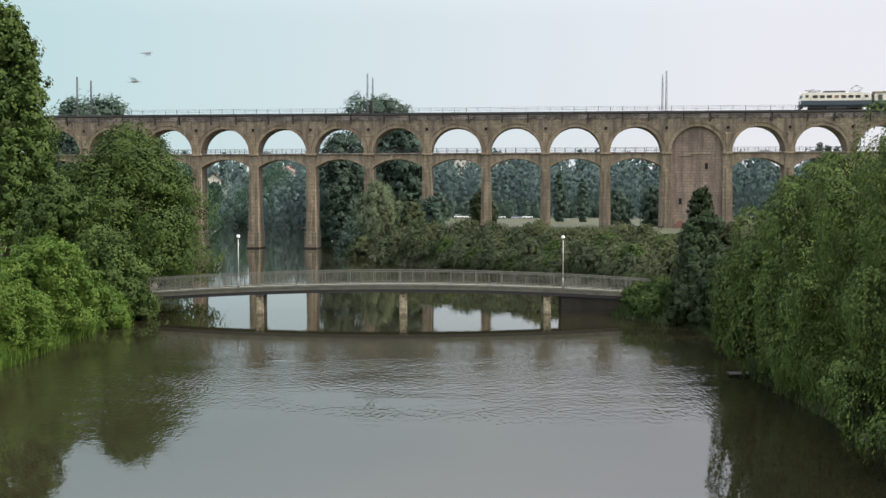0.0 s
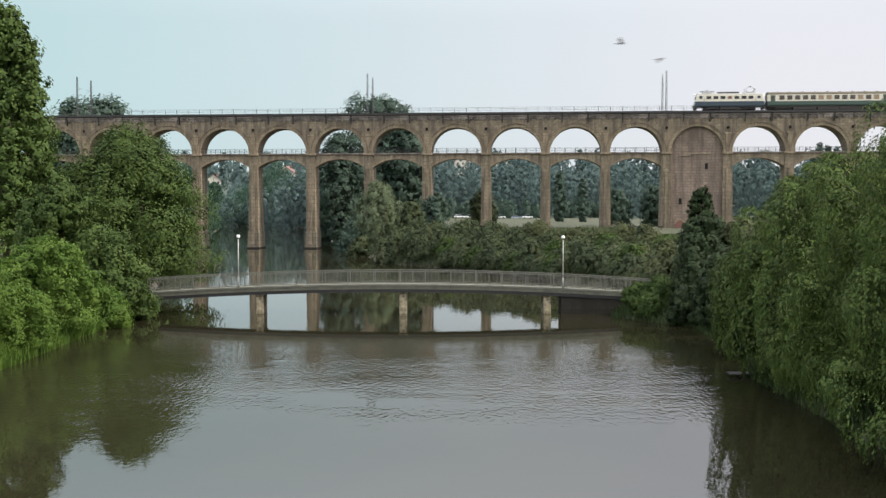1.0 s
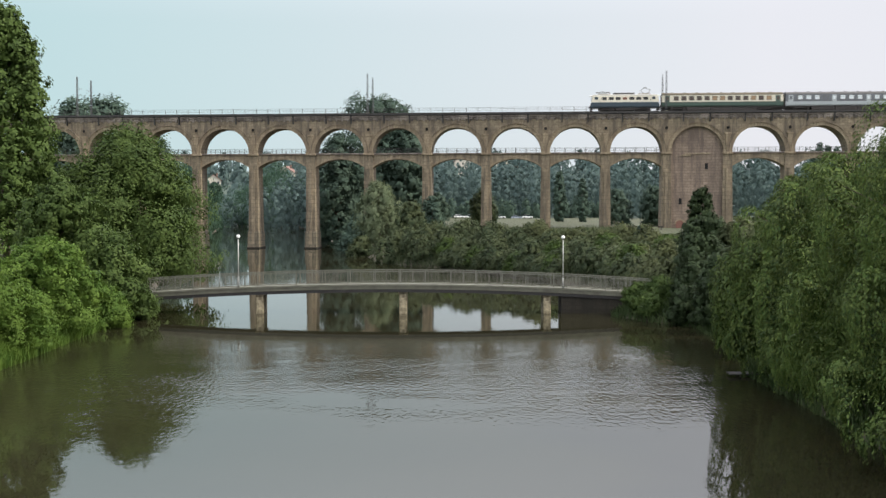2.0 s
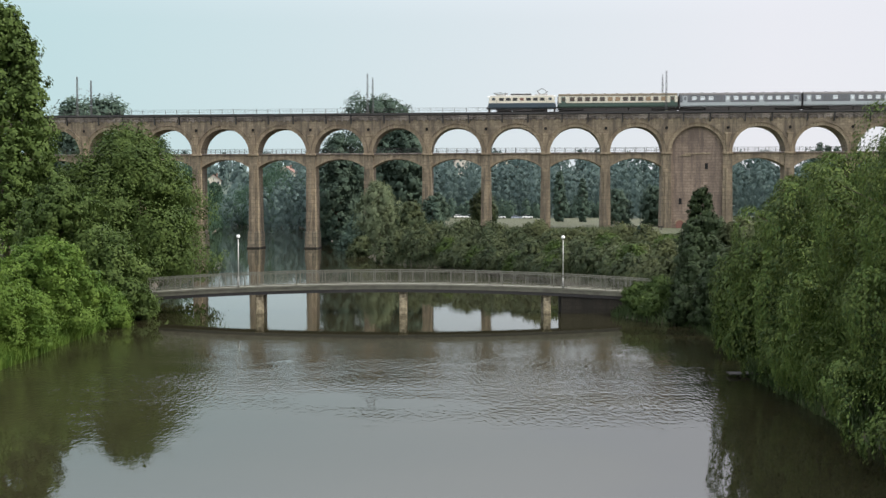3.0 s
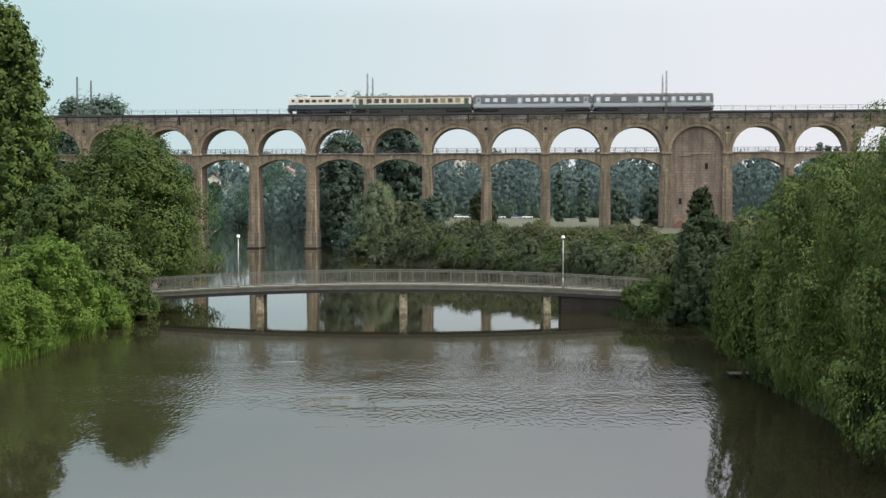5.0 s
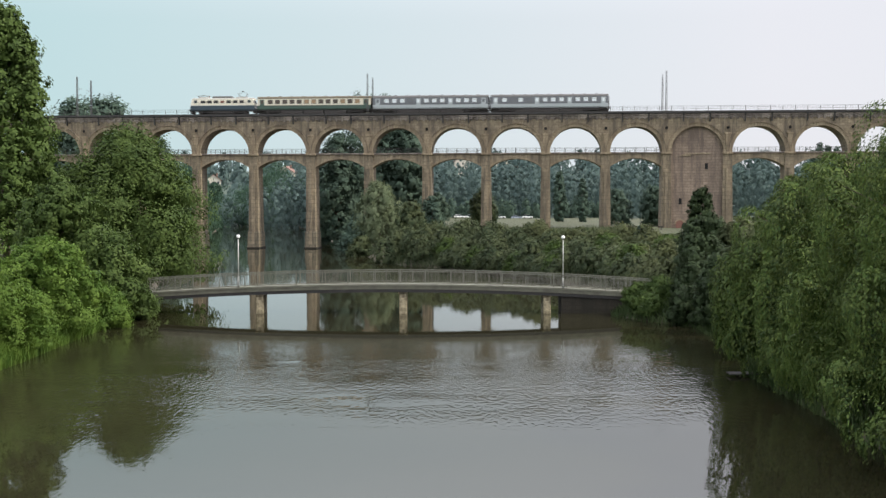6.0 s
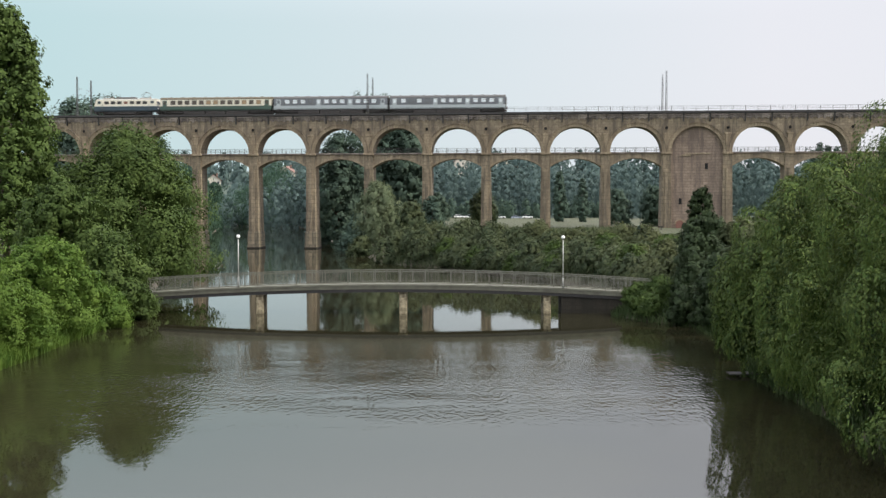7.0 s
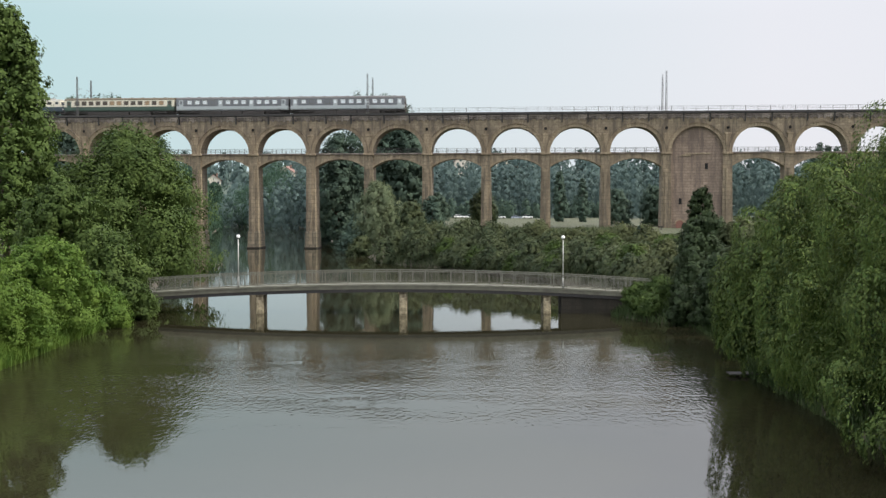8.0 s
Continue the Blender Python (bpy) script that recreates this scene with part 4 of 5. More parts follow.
for t in np.linspace(0, 1, 22):
    hx = -9.5 + 35.0 * t
    hy = np.interp(hx, [-9, 4, 12, 17, 23, 30], [185, 171, 157, 149, 141, 134]) + (k % 3) * 2.2
    rng = np.random.default_rng(300 + k)
    tree("hedge_bush", "rounded olive-green bush in the riverside hedge", hx, hy, (3.9 if hx < 8 else 3.6 if hx < 15 else 2.2) + 0.9 * rng.random(), 2.7 + 0.9 * rng.random(), 0.1, "bush", 3000, 0.40,
         LEAF_HEDGE if hx < 13 else LEAF_DRY, 310 + k, 0.4, 22, 26, category="shrub", group="riverside hedge", soft=1.3, hang=0.35)
    k += 1
for k, (hx, hy, hh) in enumerate(((21.5, 151, 2.2), (24.8, 147, 1.5), (23.2, 140, 1.6), (26.4, 136, 1.3), (23.8, 131, 1.8), (29.0, 130, 1.0), (22.6, 124, 2.1), (26.0, 122, 1.7), (30.5, 140, 0.9), (23.2, 113, 3.0), (19.6, 103, 2.6), (22.0, 106, 2.8), (20.4, 110, 2.8), (21.4, 118, 3.0), (21.0, 100.5, 2.2), (28.2, 104, 4.2), (32.5, 110, 4.2), (27.4, 95, 4.0))):
    tree("hedge_bush", "green bush on the slope behind the footbridge", hx, hy, hh, 2.6, 0.1, "bush", 3000, 0.40,
         LEAF_DRY if k % 4 else LEAF_HEDGE, 340 + k, 0.4, 22, 26, category="shrub", group="riverside hedge", soft=1.3, hang=0.35)
for k, hy in enumerate(np.linspace(112, 180, 16)):
    rng = np.random.default_rng(400 + k)
    hx = float(bank_x(RIGHT_BANK, hy)) + 2.0 + 1.2 * (k % 2)
    tree("hedge_bush", "dense green bush hanging over the waterline", hx, hy, 3.0 + 0.9 * rng.random(), 2.5 + 0.6 * rng.random(), 0.05, "bush", 3000, 0.40,
         LEAF_ALDER if k % 6 == 1 else LEAF_HEDGE, 420 + k, 0.4, 22, 26, category="shrub", group="riverside hedge", soft=1.3, hang=0.35)
# trees round the viaduct
tree("silver_willow", "silvery green willow before the viaduct piers", -13.0, 222.0, 12.2, 5.6, 0.4, "round", 16000, 0.45, LEAF_SILVER, 31, 0.4, 34, 18, 0.5, soft=0.9)
tree("bank_tree", "small green tree beside the silvery willow", -6.0, 208.0, 6.8, 3.6, 0.2, "bush", 9000, 0.4, LEAF_HEDGE, 32, 0.5, 24, 16)
tree("bank_tree", "low dark tree under the silvery willow", -17.5, 232.0, 6.5, 4.0, 0.2, "bush", 8000, 0.42, LEAF_DARK, 33, 0.5, 24, 16)
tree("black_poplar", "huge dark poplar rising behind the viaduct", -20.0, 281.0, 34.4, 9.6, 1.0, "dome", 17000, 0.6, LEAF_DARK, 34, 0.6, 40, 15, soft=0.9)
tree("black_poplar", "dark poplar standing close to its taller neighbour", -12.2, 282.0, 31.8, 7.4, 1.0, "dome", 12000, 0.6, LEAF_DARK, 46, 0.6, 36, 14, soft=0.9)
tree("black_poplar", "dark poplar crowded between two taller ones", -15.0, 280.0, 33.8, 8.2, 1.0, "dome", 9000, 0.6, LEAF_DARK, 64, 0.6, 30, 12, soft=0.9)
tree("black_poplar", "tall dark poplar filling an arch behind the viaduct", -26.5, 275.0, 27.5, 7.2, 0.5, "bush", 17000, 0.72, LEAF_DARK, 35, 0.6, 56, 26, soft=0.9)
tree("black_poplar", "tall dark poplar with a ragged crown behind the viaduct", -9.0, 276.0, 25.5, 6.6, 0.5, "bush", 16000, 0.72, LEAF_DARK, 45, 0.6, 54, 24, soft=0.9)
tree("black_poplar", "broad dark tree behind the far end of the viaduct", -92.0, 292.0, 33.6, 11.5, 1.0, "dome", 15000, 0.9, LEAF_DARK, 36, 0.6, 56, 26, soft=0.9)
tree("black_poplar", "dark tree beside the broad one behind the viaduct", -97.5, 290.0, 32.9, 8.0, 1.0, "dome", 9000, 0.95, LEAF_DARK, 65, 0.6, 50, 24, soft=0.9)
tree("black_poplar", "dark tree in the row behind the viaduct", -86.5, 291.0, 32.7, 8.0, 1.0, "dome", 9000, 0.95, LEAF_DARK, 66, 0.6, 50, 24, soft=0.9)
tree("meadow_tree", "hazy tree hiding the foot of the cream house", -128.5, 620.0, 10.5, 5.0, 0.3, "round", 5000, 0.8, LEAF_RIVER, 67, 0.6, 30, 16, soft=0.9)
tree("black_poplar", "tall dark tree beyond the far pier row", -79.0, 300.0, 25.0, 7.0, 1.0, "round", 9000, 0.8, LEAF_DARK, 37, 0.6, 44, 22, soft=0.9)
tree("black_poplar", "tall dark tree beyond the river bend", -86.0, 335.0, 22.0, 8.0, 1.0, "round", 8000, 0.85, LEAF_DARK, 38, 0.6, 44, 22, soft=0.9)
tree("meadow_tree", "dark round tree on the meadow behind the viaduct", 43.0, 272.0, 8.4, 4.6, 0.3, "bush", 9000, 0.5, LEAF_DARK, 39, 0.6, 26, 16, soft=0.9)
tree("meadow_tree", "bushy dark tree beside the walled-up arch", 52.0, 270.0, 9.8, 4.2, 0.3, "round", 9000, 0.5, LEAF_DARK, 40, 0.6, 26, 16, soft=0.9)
tree("meadow_tree", "low green tree in the meadow hedge", 9.6, 262.0, 8.5, 3.6, 0.3, "round", 8000, 0.45, LEAF_HEDGE, 41, 0.6, 24, 16, soft=0.9)
tree("meadow_tree", "low round tree near the parked cars", -1.5, 262.0, 8.0, 3.4, 0.3, "round", 8000, 0.45, LEAF_DARK, 42, 0.6, 24, 16, soft=0.9)
tree("column_poplar", "narrow dark columnar poplar on the meadow", 35.5, 335.0, 15.5, 2.4, 0.3, "poplar", 15000, 0.5, LEAF_DARK, 43, 0.7, 64, 14, group="columnar poplars", soft=0.9)
tree("column_poplar", "narrow dark columnar poplar, the shorter one", 42.6, 335.0, 13.6, 2.0, 0.3, "poplar", 12000, 0.5, LEAF_DARK, 44, 0.7, 60, 14, group="columnar poplars", soft=0.9)
for k, (hx, hh) in enumerate(((101.2, 20.0), (102.9, 22.2), (105.0, 21.6), (107.6, 21.0))):
    tree("spruce_tree", "dark spruce with a pointed top behind the viaduct", hx, 300.0, hh, 3.7, 1.0, "cone", 6000, 0.5, LEAF_DARK, 50 + k, 0.5, 30, 12, group="spruces behind the viaduct")
tree("thuja_tree", "dark upright tree before the walled-up arch", 30.6, 130.0, 6.9, 2.3, 0.2, "poplar", 14000, 0.3, LEAF_SHADE, 56, 0.5, 30, 16)
tree("bank_tree", "leafy green shrub tree on the meadow bank", 26.3, 128.0, 2.1, 2.2, 0.1, "bush", 9000, 0.32, LEAF_ALDER, 57, 0.5, 22, 16)
tree("bank_tree", "small dark sapling on the meadow bank", 25.3, 139.0, 3.2, 1.2, 0.2, "round", 4000, 0.28, LEAF_DARK, 58, 0.5, 16, 12)
tree("bank_tree", "tall shrub closing the bank behind the willows", 26.0, 108.0, 4.6, 3.4, 0.1, "bush", 18000, 0.32, LEAF_SHADE, 59, 0.5, 24, 18)
tree("bank_tree", "spreading shrub behind the footbridge end", 23.5, 99.5, 3.8, 3.0, 0.1, "bush", 12000, 0.3, LEAF_SHADE, 60, 0.5, 22, 18)

tree("bank_tree", "low green bush at the water below the silvery willow", -15.5, 208.0, 4.0, 3.2, 0.1, "bush", 9000, 0.36, LEAF_HEDGE, 61, 0.5, 24, 18)
tree("bank_tree", "low dark bush on the bank by the river pier", -20.5, 238.0, 4.2, 3.4, 0.1, "bush", 9000, 0.4, LEAF_DARK, 62, 0.5, 24, 18)
tree("bank_tree", "low dark bush at the waterline before the piers", -17.2, 222.0, 4.0, 3.2, 0.1, "bush", 9000, 0.4, LEAF_DARK, 63, 0.5, 24, 18)
tree("meadow_tree", "dark bushy tree on the meadow edge behind the hedge", 10.0, 268.0, 9.6, 3.8, 0.2, "bush", 9000, 0.42, LEAF_DARK, 47, 0.5, 30, 18, soft=0.9)
tree("meadow_tree", "low dark bush beside a viaduct pier", -2.4, 236.0, 6.6, 3.0, 0.2, "bush", 7000, 0.4, LEAF_DARK, 48, 0.5, 26, 18, soft=0.9)
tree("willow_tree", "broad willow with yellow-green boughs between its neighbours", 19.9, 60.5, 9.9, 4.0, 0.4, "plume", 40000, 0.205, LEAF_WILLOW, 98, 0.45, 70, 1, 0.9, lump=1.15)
blades("dry_grass", "tall yellowish dry grass behind the footbridge end", 18.0, 23.0, 100.2, 106.0, 2500, 2.4, LEAF_HEDGE, 75)
blades("reeds", "green reeds at the footbridge end", 14.6, 21.0, 87.0, 96.4, 2200, 0.9, LEAF_REED, 71)
blades("bank_grass", "lush green bank grass at the waterline", -30.5, -25.6, 50.0, 90.0, 22000, 1.0, LEAF_BRIGHT, 72)
blades("bank_grass", "green grass on the willow bank", 17.0, 24.0, 36.0, 88.0, 14000, 0.7, LEAF_REED, 73)
blades("bank_grass", "dry tall grass along the meadow bank", -12.0, 30.0, 158.0, 192.0, 16000, 1.3, LEAF_HEDGE, 74)


def woods(name, label, spots, material, seed, leaves_each, leaf, lobes=18, clumps=10):
    """A far belt of trees, nobody could count them: one mesh of leaves."""
    rng = np.random.default_rng(seed)
    pp, nn, ss = [], [], []
    for x, y, hgt, rad, kind in spots:
        p, nr, s, _ = crown(rng, kind, hgt, rad, 0.5, leaves_each, leaf, lobes, clumps)
        pp.append(p + np.array([x, y, gz(x, y)]))
        round_out = np.stack([p[:, 0], p[:, 1], 0.12 * (p[:, 2] - hgt * 0.4)], 1)
        round_out /= np.linalg.norm(round_out, axis=1, keepdims=True) + 1e-9
        nn.append(0.22 * nr / (np.linalg.norm(nr, axis=1, keepdims=True) + 1e-9) + round_out)
        ss.append(s)
    me = leaf_mesh(name, np.concatenate(pp), np.concatenate(nn), np.concatenate(ss) * 0.92, 0.6, material, rng, 0.6)
    return tagged(new(name, me), label, "woods", kind="stuff")


rng = np.random.default_rng(5)
spots = []
for row, (yy, hh) in enumerate(((462, 22), (476, 24), (492, 25), (508, 26))):
    x = -78 + row * 2
    while x < 185:
        hgt = hh * rng.uniform(0.82, 1.1) * (1.14 if x > 75 else 1.0)
        slim = rng.random() < 0.7
        spots.append((x, yy + rng.normal() * 4, hgt, rng.uniform(2.3, 3.4) if slim else rng.uniform(3.4, 4.6), "poplar" if slim else "round"))
        x += rng.uniform(3.0, 5.0)
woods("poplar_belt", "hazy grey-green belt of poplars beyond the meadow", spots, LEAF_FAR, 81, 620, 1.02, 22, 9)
spots = []
for k in range(420):
    yy = 520 + 380 * (k / 420) ** 1.3
    spots.append((rng.uniform(-0.45, 0.47) * yy, yy, rng.uniform(10, 15), rng.uniform(6, 9), "round"))
spots = [q for q in spots if q[1] > 660 or not -0.215 < q[0] / q[1] < -0.203]
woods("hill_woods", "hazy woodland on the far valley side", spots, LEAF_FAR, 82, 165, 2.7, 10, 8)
spots = []
for k in range(36):
    yy = rng.uniform(315, 470)
    spots.append((bank_x(LEFT_BANK, yy) - rng.uniform(2, 28), yy, rng.uniform(14, 24), rng.uniform(4, 7), "round"))
for k in range(16):
    yy = rng.uniform(300, 460)
    spots.append((bank_x(RIGHT_BANK, yy) + rng.uniform(3, 14), yy, rng.uniform(13, 20), rng.uniform(4, 6), "round"))
for k in range(30):
    yy = rng.uniform(470, 610)
    spots.append((bank_x(RIGHT_BANK, yy) + rng.uniform(2, 20), yy, rng.uniform(14, 25), rng.uniform(5, 8), "round"))
for k in range(44):
    yy = 300 + k * 7.2
    spots.append((bank_x(RIGHT_BANK, yy) + rng.uniform(0.5, 3), yy, rng.uniform(4, 8), rng.uniform(3, 5), "bush"))
    spots.append((bank_x(LEFT_BANK, yy) - rng.uniform(0.5, 3), yy, rng.uniform(4, 9), rng.uniform(3, 5), "bush"))
for k in range(26):
    spots.append((-80 - 3.0 * k + rng.normal(), 515 + 8 * (k % 4), rng.uniform(19, 26), rng.uniform(4.5, 6.5), "round"))
spots = [q for q in spots if q[2] < 8 or not -0.215 < q[0] / q[1] < -0.203]
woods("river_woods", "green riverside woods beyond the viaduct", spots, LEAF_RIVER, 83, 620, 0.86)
spots = []
for k in range(36):
    spots.append((rng.uniform(-8, 80), 452 + rng.normal() * 4, rng.uniform(4, 9), rng.uniform(2.5, 4), "bush"))
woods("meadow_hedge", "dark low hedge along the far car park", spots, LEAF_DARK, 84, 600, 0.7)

# ---- houses on the valley side ----
HOUSE_WALL = plain("pale_render", (0.52, 0.48, 0.40), 0.9, vary=0.1)
ROOF_RED = plain("red_brown_roof_tiles", (0.20, 0.12, 0.095), 0.9, vary=0.3)
GLASS = plain("dark_window_glass", (0.05, 0.06, 0.07), 0.1, vary=0.1, grain=0.0)


def build_house(x, y, wide, deep, eave, ridge, turn, label, lift=0.0):
    top = empty("house", pose(x, y, gz(x, y) + lift, 0, 0, turn), label, "house", "houses on the valley side")
    bm = bmesh.new()
    box(bm, -wide / 2, wide / 2, 0, deep, -lift - 2, eave)
    prism(bm, [(-wide / 2, eave), (wide / 2, eave), (0, ridge - 0.1)], 0.0, deep)
    part("wall", bm, HOUSE_WALL, top)
    for sgn in (-1, 1):
        bm = bmesh.new()
        e, r = (sgn * (wide / 2 + 0.6), eave - 0.4), (0, ridge)
        loop = [e, (e[0], e[1] + 0.3), (0, ridge + 0.3), r]
        prism(bm, loop if sgn < 0 else loop[::-1], -0.6, deep + 0.6)
        part("roof_slope", bm, ROOF_RED, top)
    bm = bmesh.new()
    box(bm, wide * 0.2, wide * 0.2 + 0.8, deep * 0.4, deep * 0.4 + 0.8, eave, ridge + 1.0)
    part("chimney", bm, ROOF_RED, top)
    bm = bmesh.new()
    box(bm, -0.6, 0.6, -0.05, 0.02, 0, 1.5)
    pane = mesh_of("window", bm, GLASS)
    for z in (1.2, 4.0):
        if z + 1.5 < eave:
            for k in range(3):
                part("window", pane, None, top).location = (-wide / 3 + k * wide / 3, 0, z)
    return top


build_house(-137, 655, 9, 10, 6.5, 9.5, 12, "cream rendered house with dark windows among trees", 2.0)
build_house(-106, 735, 13, 10, 6, 10.5, -10, "house with a red-brown roof above the woods", 0.0)
build_house(40, 770, 12, 10, 7, 11, 20, "pale house with a tiled roof on the wooded hill", 4.5)
build_house(56, 775, 13, 10, 7, 11.5, -15, "pale house with a reddish roof on the wooded hill", 4.0)
build_house(14, 765, 11, 10, 6.5, 10.5, 5, "white house half hidden by trees on the hill", 5.0)

# ---- parked cars on the far meadow ----
CAR_WHITE = plain("white_car_paint", (0.78, 0.78, 0.76), 0.25, vary=0.04, grain=0.0)
CAR_BLUE = plain("grey_blue_car_paint", (0.30, 0.34, 0.40), 0.25, vary=0.04, grain=0.0)
TYRE = plain("black_rubber", (0.025, 0.025, 0.025), 0.8, grain=0.0)


def build_car(x, y, turn, paint, label):
    top = empty("car", pose(x, y, gz(x, y), 0, 0, turn), label, "car", "cars parked by the meadow")
    bm = bmesh.new()
    prism(bm, [(-2.1, 0.35), (2.1, 0.35), (2.15, 0.7), (1.9, 0.9), (-2.0, 0.98), (-2.15, 0.7)], -0.85, 0.85)
    part("body", bm, paint, top)
    bm = bmesh.new()
    prism(bm, [(-1.9, 0.95), (1.0, 0.92), (0.35, 1.42), (-1.4, 1.45)], -0.72, 0.72)
    cab = part("cabin", bm, GLASS, top)
    bm = bmesh.new()
    prism(bm, [(-1.42, 1.44), (0.36, 1.41), (0.2, 1.48), (-1.3, 1.5)], -0.70, 0.70)
    part("roof", bm, paint, cab)
    bm = bmesh.new()
    rod(bm, (0, -0.11, 0), (0, 0.11, 0), 0.31, 0.31, 12)
    wheel = mesh_of("wheel", bm, TYRE)
    for wx in (-1.3, 1.3):
        for wy in (-0.78, 0.78):
            part("wheel", wheel, None, top).location = (wx, wy, 0.31)


build_car(6.5, 440, 5, CAR_WHITE, "white car parked at the meadow edge")
build_car(10.5, 441, 0, CAR_WHITE, "white hatchback parked beside another car")
build_car(23.0, 440, -8, CAR_WHITE, "white car parked before the hedge")
build_car(29.5, 441, 4, CAR_BLUE, "grey-blue car parked before the hedge")
build_car(34.0, 441, 0, CAR_WHITE, "white car parked at the end of the row")


# ---- small wooden jetty under the willows ----
WOOD = plain("grey_weathered_wood", (0.05, 0.046, 0.04), 0.9, vary=0.4)
jetty = empty("jetty", pose(16.35, 61.2, -0.2), "small grey weathered wooden plank jetty at the bank", "jetty")
bm = bmesh.new()
box(bm, -0.35, 1.2, -0.14, 0.14, 0.32, 0.39, 0.01)
plank = mesh_of("plank", bm, WOOD)
for k in range(3):
    part("plank", plank, None, jetty).location = (0.02 * (k % 2), -0.32 + 0.31 * k, 0)
for x in (0.25, 1.0):
    for y in (-0.3, 0.3):
        bm = bmesh.new()
        rod(bm, (x, y, -1.2), (x, y, 0.32), 0.06, 0.06, 7)
        part("pile", bm, WOOD, jetty)

# ---- fence and signs on the meadow ----
fence = empty("fence", pose(36.0, 226.0, 4.3, 0, 0, -3), "low grey-brown wooden fence on the meadow by the viaduct", "fence")
bm = bmesh.new()
box(bm, -0.07, 0.07, -0.07, 0.07, -0.9, 1.25, 0.015)
post = mesh_of("post", bm, WOOD)
for k in range(6):
    part("post", post, None, fence).location = (k * 1.8, 0, 0)
for z in (0.45, 0.8, 1.12):
    bm = bmesh.new()
    box(bm, -0.2, 9.2, -0.11, -0.07, z - 0.06, z + 0.06, 0.01)
    part("rail", bm, WOOD, fence)


def build_sign(x, y, tall, wide, high, label):
    top = empty("sign", pose(x, y, gz(x, y)), label, "sign", "small white signs")
    bm = bmesh.new()
    rod(bm, (0, 0, -0.5), (0, 0, tall), 0.04, 0.04, 8)
    part("post", bm, GREY_STEEL, top)
    bm = bmesh.new()
    box(bm, -wide / 2, wide / 2, -0.07, -0.045, tall - high, tall, 0.008)
    part("panel", bm, LAMP_WHITE, top, "plain white panel")


build_sign(22.6, 121.0, 2.6, 0.45, 0.6, "small white sign on a post among the bushes")

# ---- train ----
CREAM = plain("cream_train_paint", (0.64, 0.59, 0.47), 0.4, vary=0.12, grain=0.0)
BLUE = plain("dark_blue_green_train_paint", (0.035, 0.055, 0.07), 0.4, vary=0.12, grain=0.0)
GREEN = plain("dark_green_train_paint", (0.045, 0.08, 0.06), 0.4, vary=0.12, grain=0.0)
SILVER = plain("brushed_silver_panels", (0.38, 0.41, 0.41), 0.4, 0.15, vary=0.15, grain=0.0)
SILVER_DARK = plain("grey_window_band", (0.13, 0.135, 0.145), 0.4, 0.1, vary=0.15, grain=0.0)
ROOF_GREY = plain("sooty_train_roof", (0.095, 0.092, 0.09), 0.7, vary=0.3, grain=0.0)
ROOF_PALE = plain("pale_loco_roof", (0.36, 0.35, 0.31), 0.6, vary=0.3, grain=0.0)
UNDER = plain("brake_dust_underframe", (0.055, 0.047, 0.042), 0.8, vary=0.3, grain=0.0)


def pane_mat(name, glass, bright_pane, share):
    """Train panes: some dark, some pale, with the sky's reflection put into the colour."""
    m, nt, b = mat_base(name, 0.08)
    info = nt.nodes.new("ShaderNodeObjectInfo")
    pick = nt.nodes.new("ShaderNodeMath")
    pick.operation = "LESS_THAN"
    pick.inputs[1].default_value = share
    nt.links.new(info.outputs["Random"], pick.inputs[0])
    nt.links.new(mixer(nt, pick.outputs[0], glass, bright_pane), b.inputs["Base Color"])
    return m


PANE = pane_mat("compartment_window_pane", (0.085, 0.062, 0.05), (0.33, 0.22, 0.13), 0.3)
PANE_PALE = pane_mat("commuter_window_pane", (0.15, 0.155, 0.165), (0.66, 0.70, 0.71), 0.8)
ROOF_BROWN = plain("brown_sooty_train_roof", (0.10, 0.082, 0.05), 0.7, vary=0.3, grain=0.0)
GRILLE = plain("dark_side_grille", (0.022, 0.02, 0.019), 0.6, vary=0.1, grain=0.0)
HEADLIGHT = plain("headlight_glass", (0.8, 0.78, 0.7), 0.1, vary=0.02, grain=0.0)


def hull(bm, half, x0, x1, nose=0.0):
    """A body along x whose half outline (y, z) is mirrored; nose slants both ends inwards with height."""
    loop = [(-y, z) for y, z in half] + [(y, z) for y, z in half[::-1]]
    zhi = 3.8
    rings = []
    for x, sgn in ((x0, 1), (x1, -1)):
        rings.append([bm.verts.new((x + sgn * nose * max(0.0, (z - 1.0) / (zhi - 1.0)) ** 1.3, y, z)) for y, z in loop])
    bm.faces.new(rings[0][::-1])
    bm.faces.new(rings[1])
    n = len(loop)
    for i in range(n):
        j = (i + 1) % n
        bm.faces.new((rings[0][i], rings[0][j], rings[1][j], rings[1][i]))
    bmesh.ops.recalc_face_normals(bm, faces=bm.faces)
    return bm


def bogie_bm(length=3.3):
    bm = bmesh.new()
    for y in (-1.0, 1.0):
        prism(bm, [(-length / 2, 0.45), (length / 2, 0.45), (length / 2, 0.75), (0.8, 0.72), (0.6, 0.9), (-0.6, 0.9), (-0.8, 0.72), (-length / 2, 0.75)], y - 0.08, y + 0.08)
        for x in (-1.25, 1.25):
            box(bm, x - 0.18, x + 0.18, y * 1.09 - 0.1, y * 1.09 + 0.1, 0.36, 0.66, 0.03)
    box(bm, -0.35, 0.35, -1.0, 1.0, 0.5, 0.95)
    box(bm, -1.75, 1.75, -0.12, 0.12, 0.22, 0.98)
    return bm


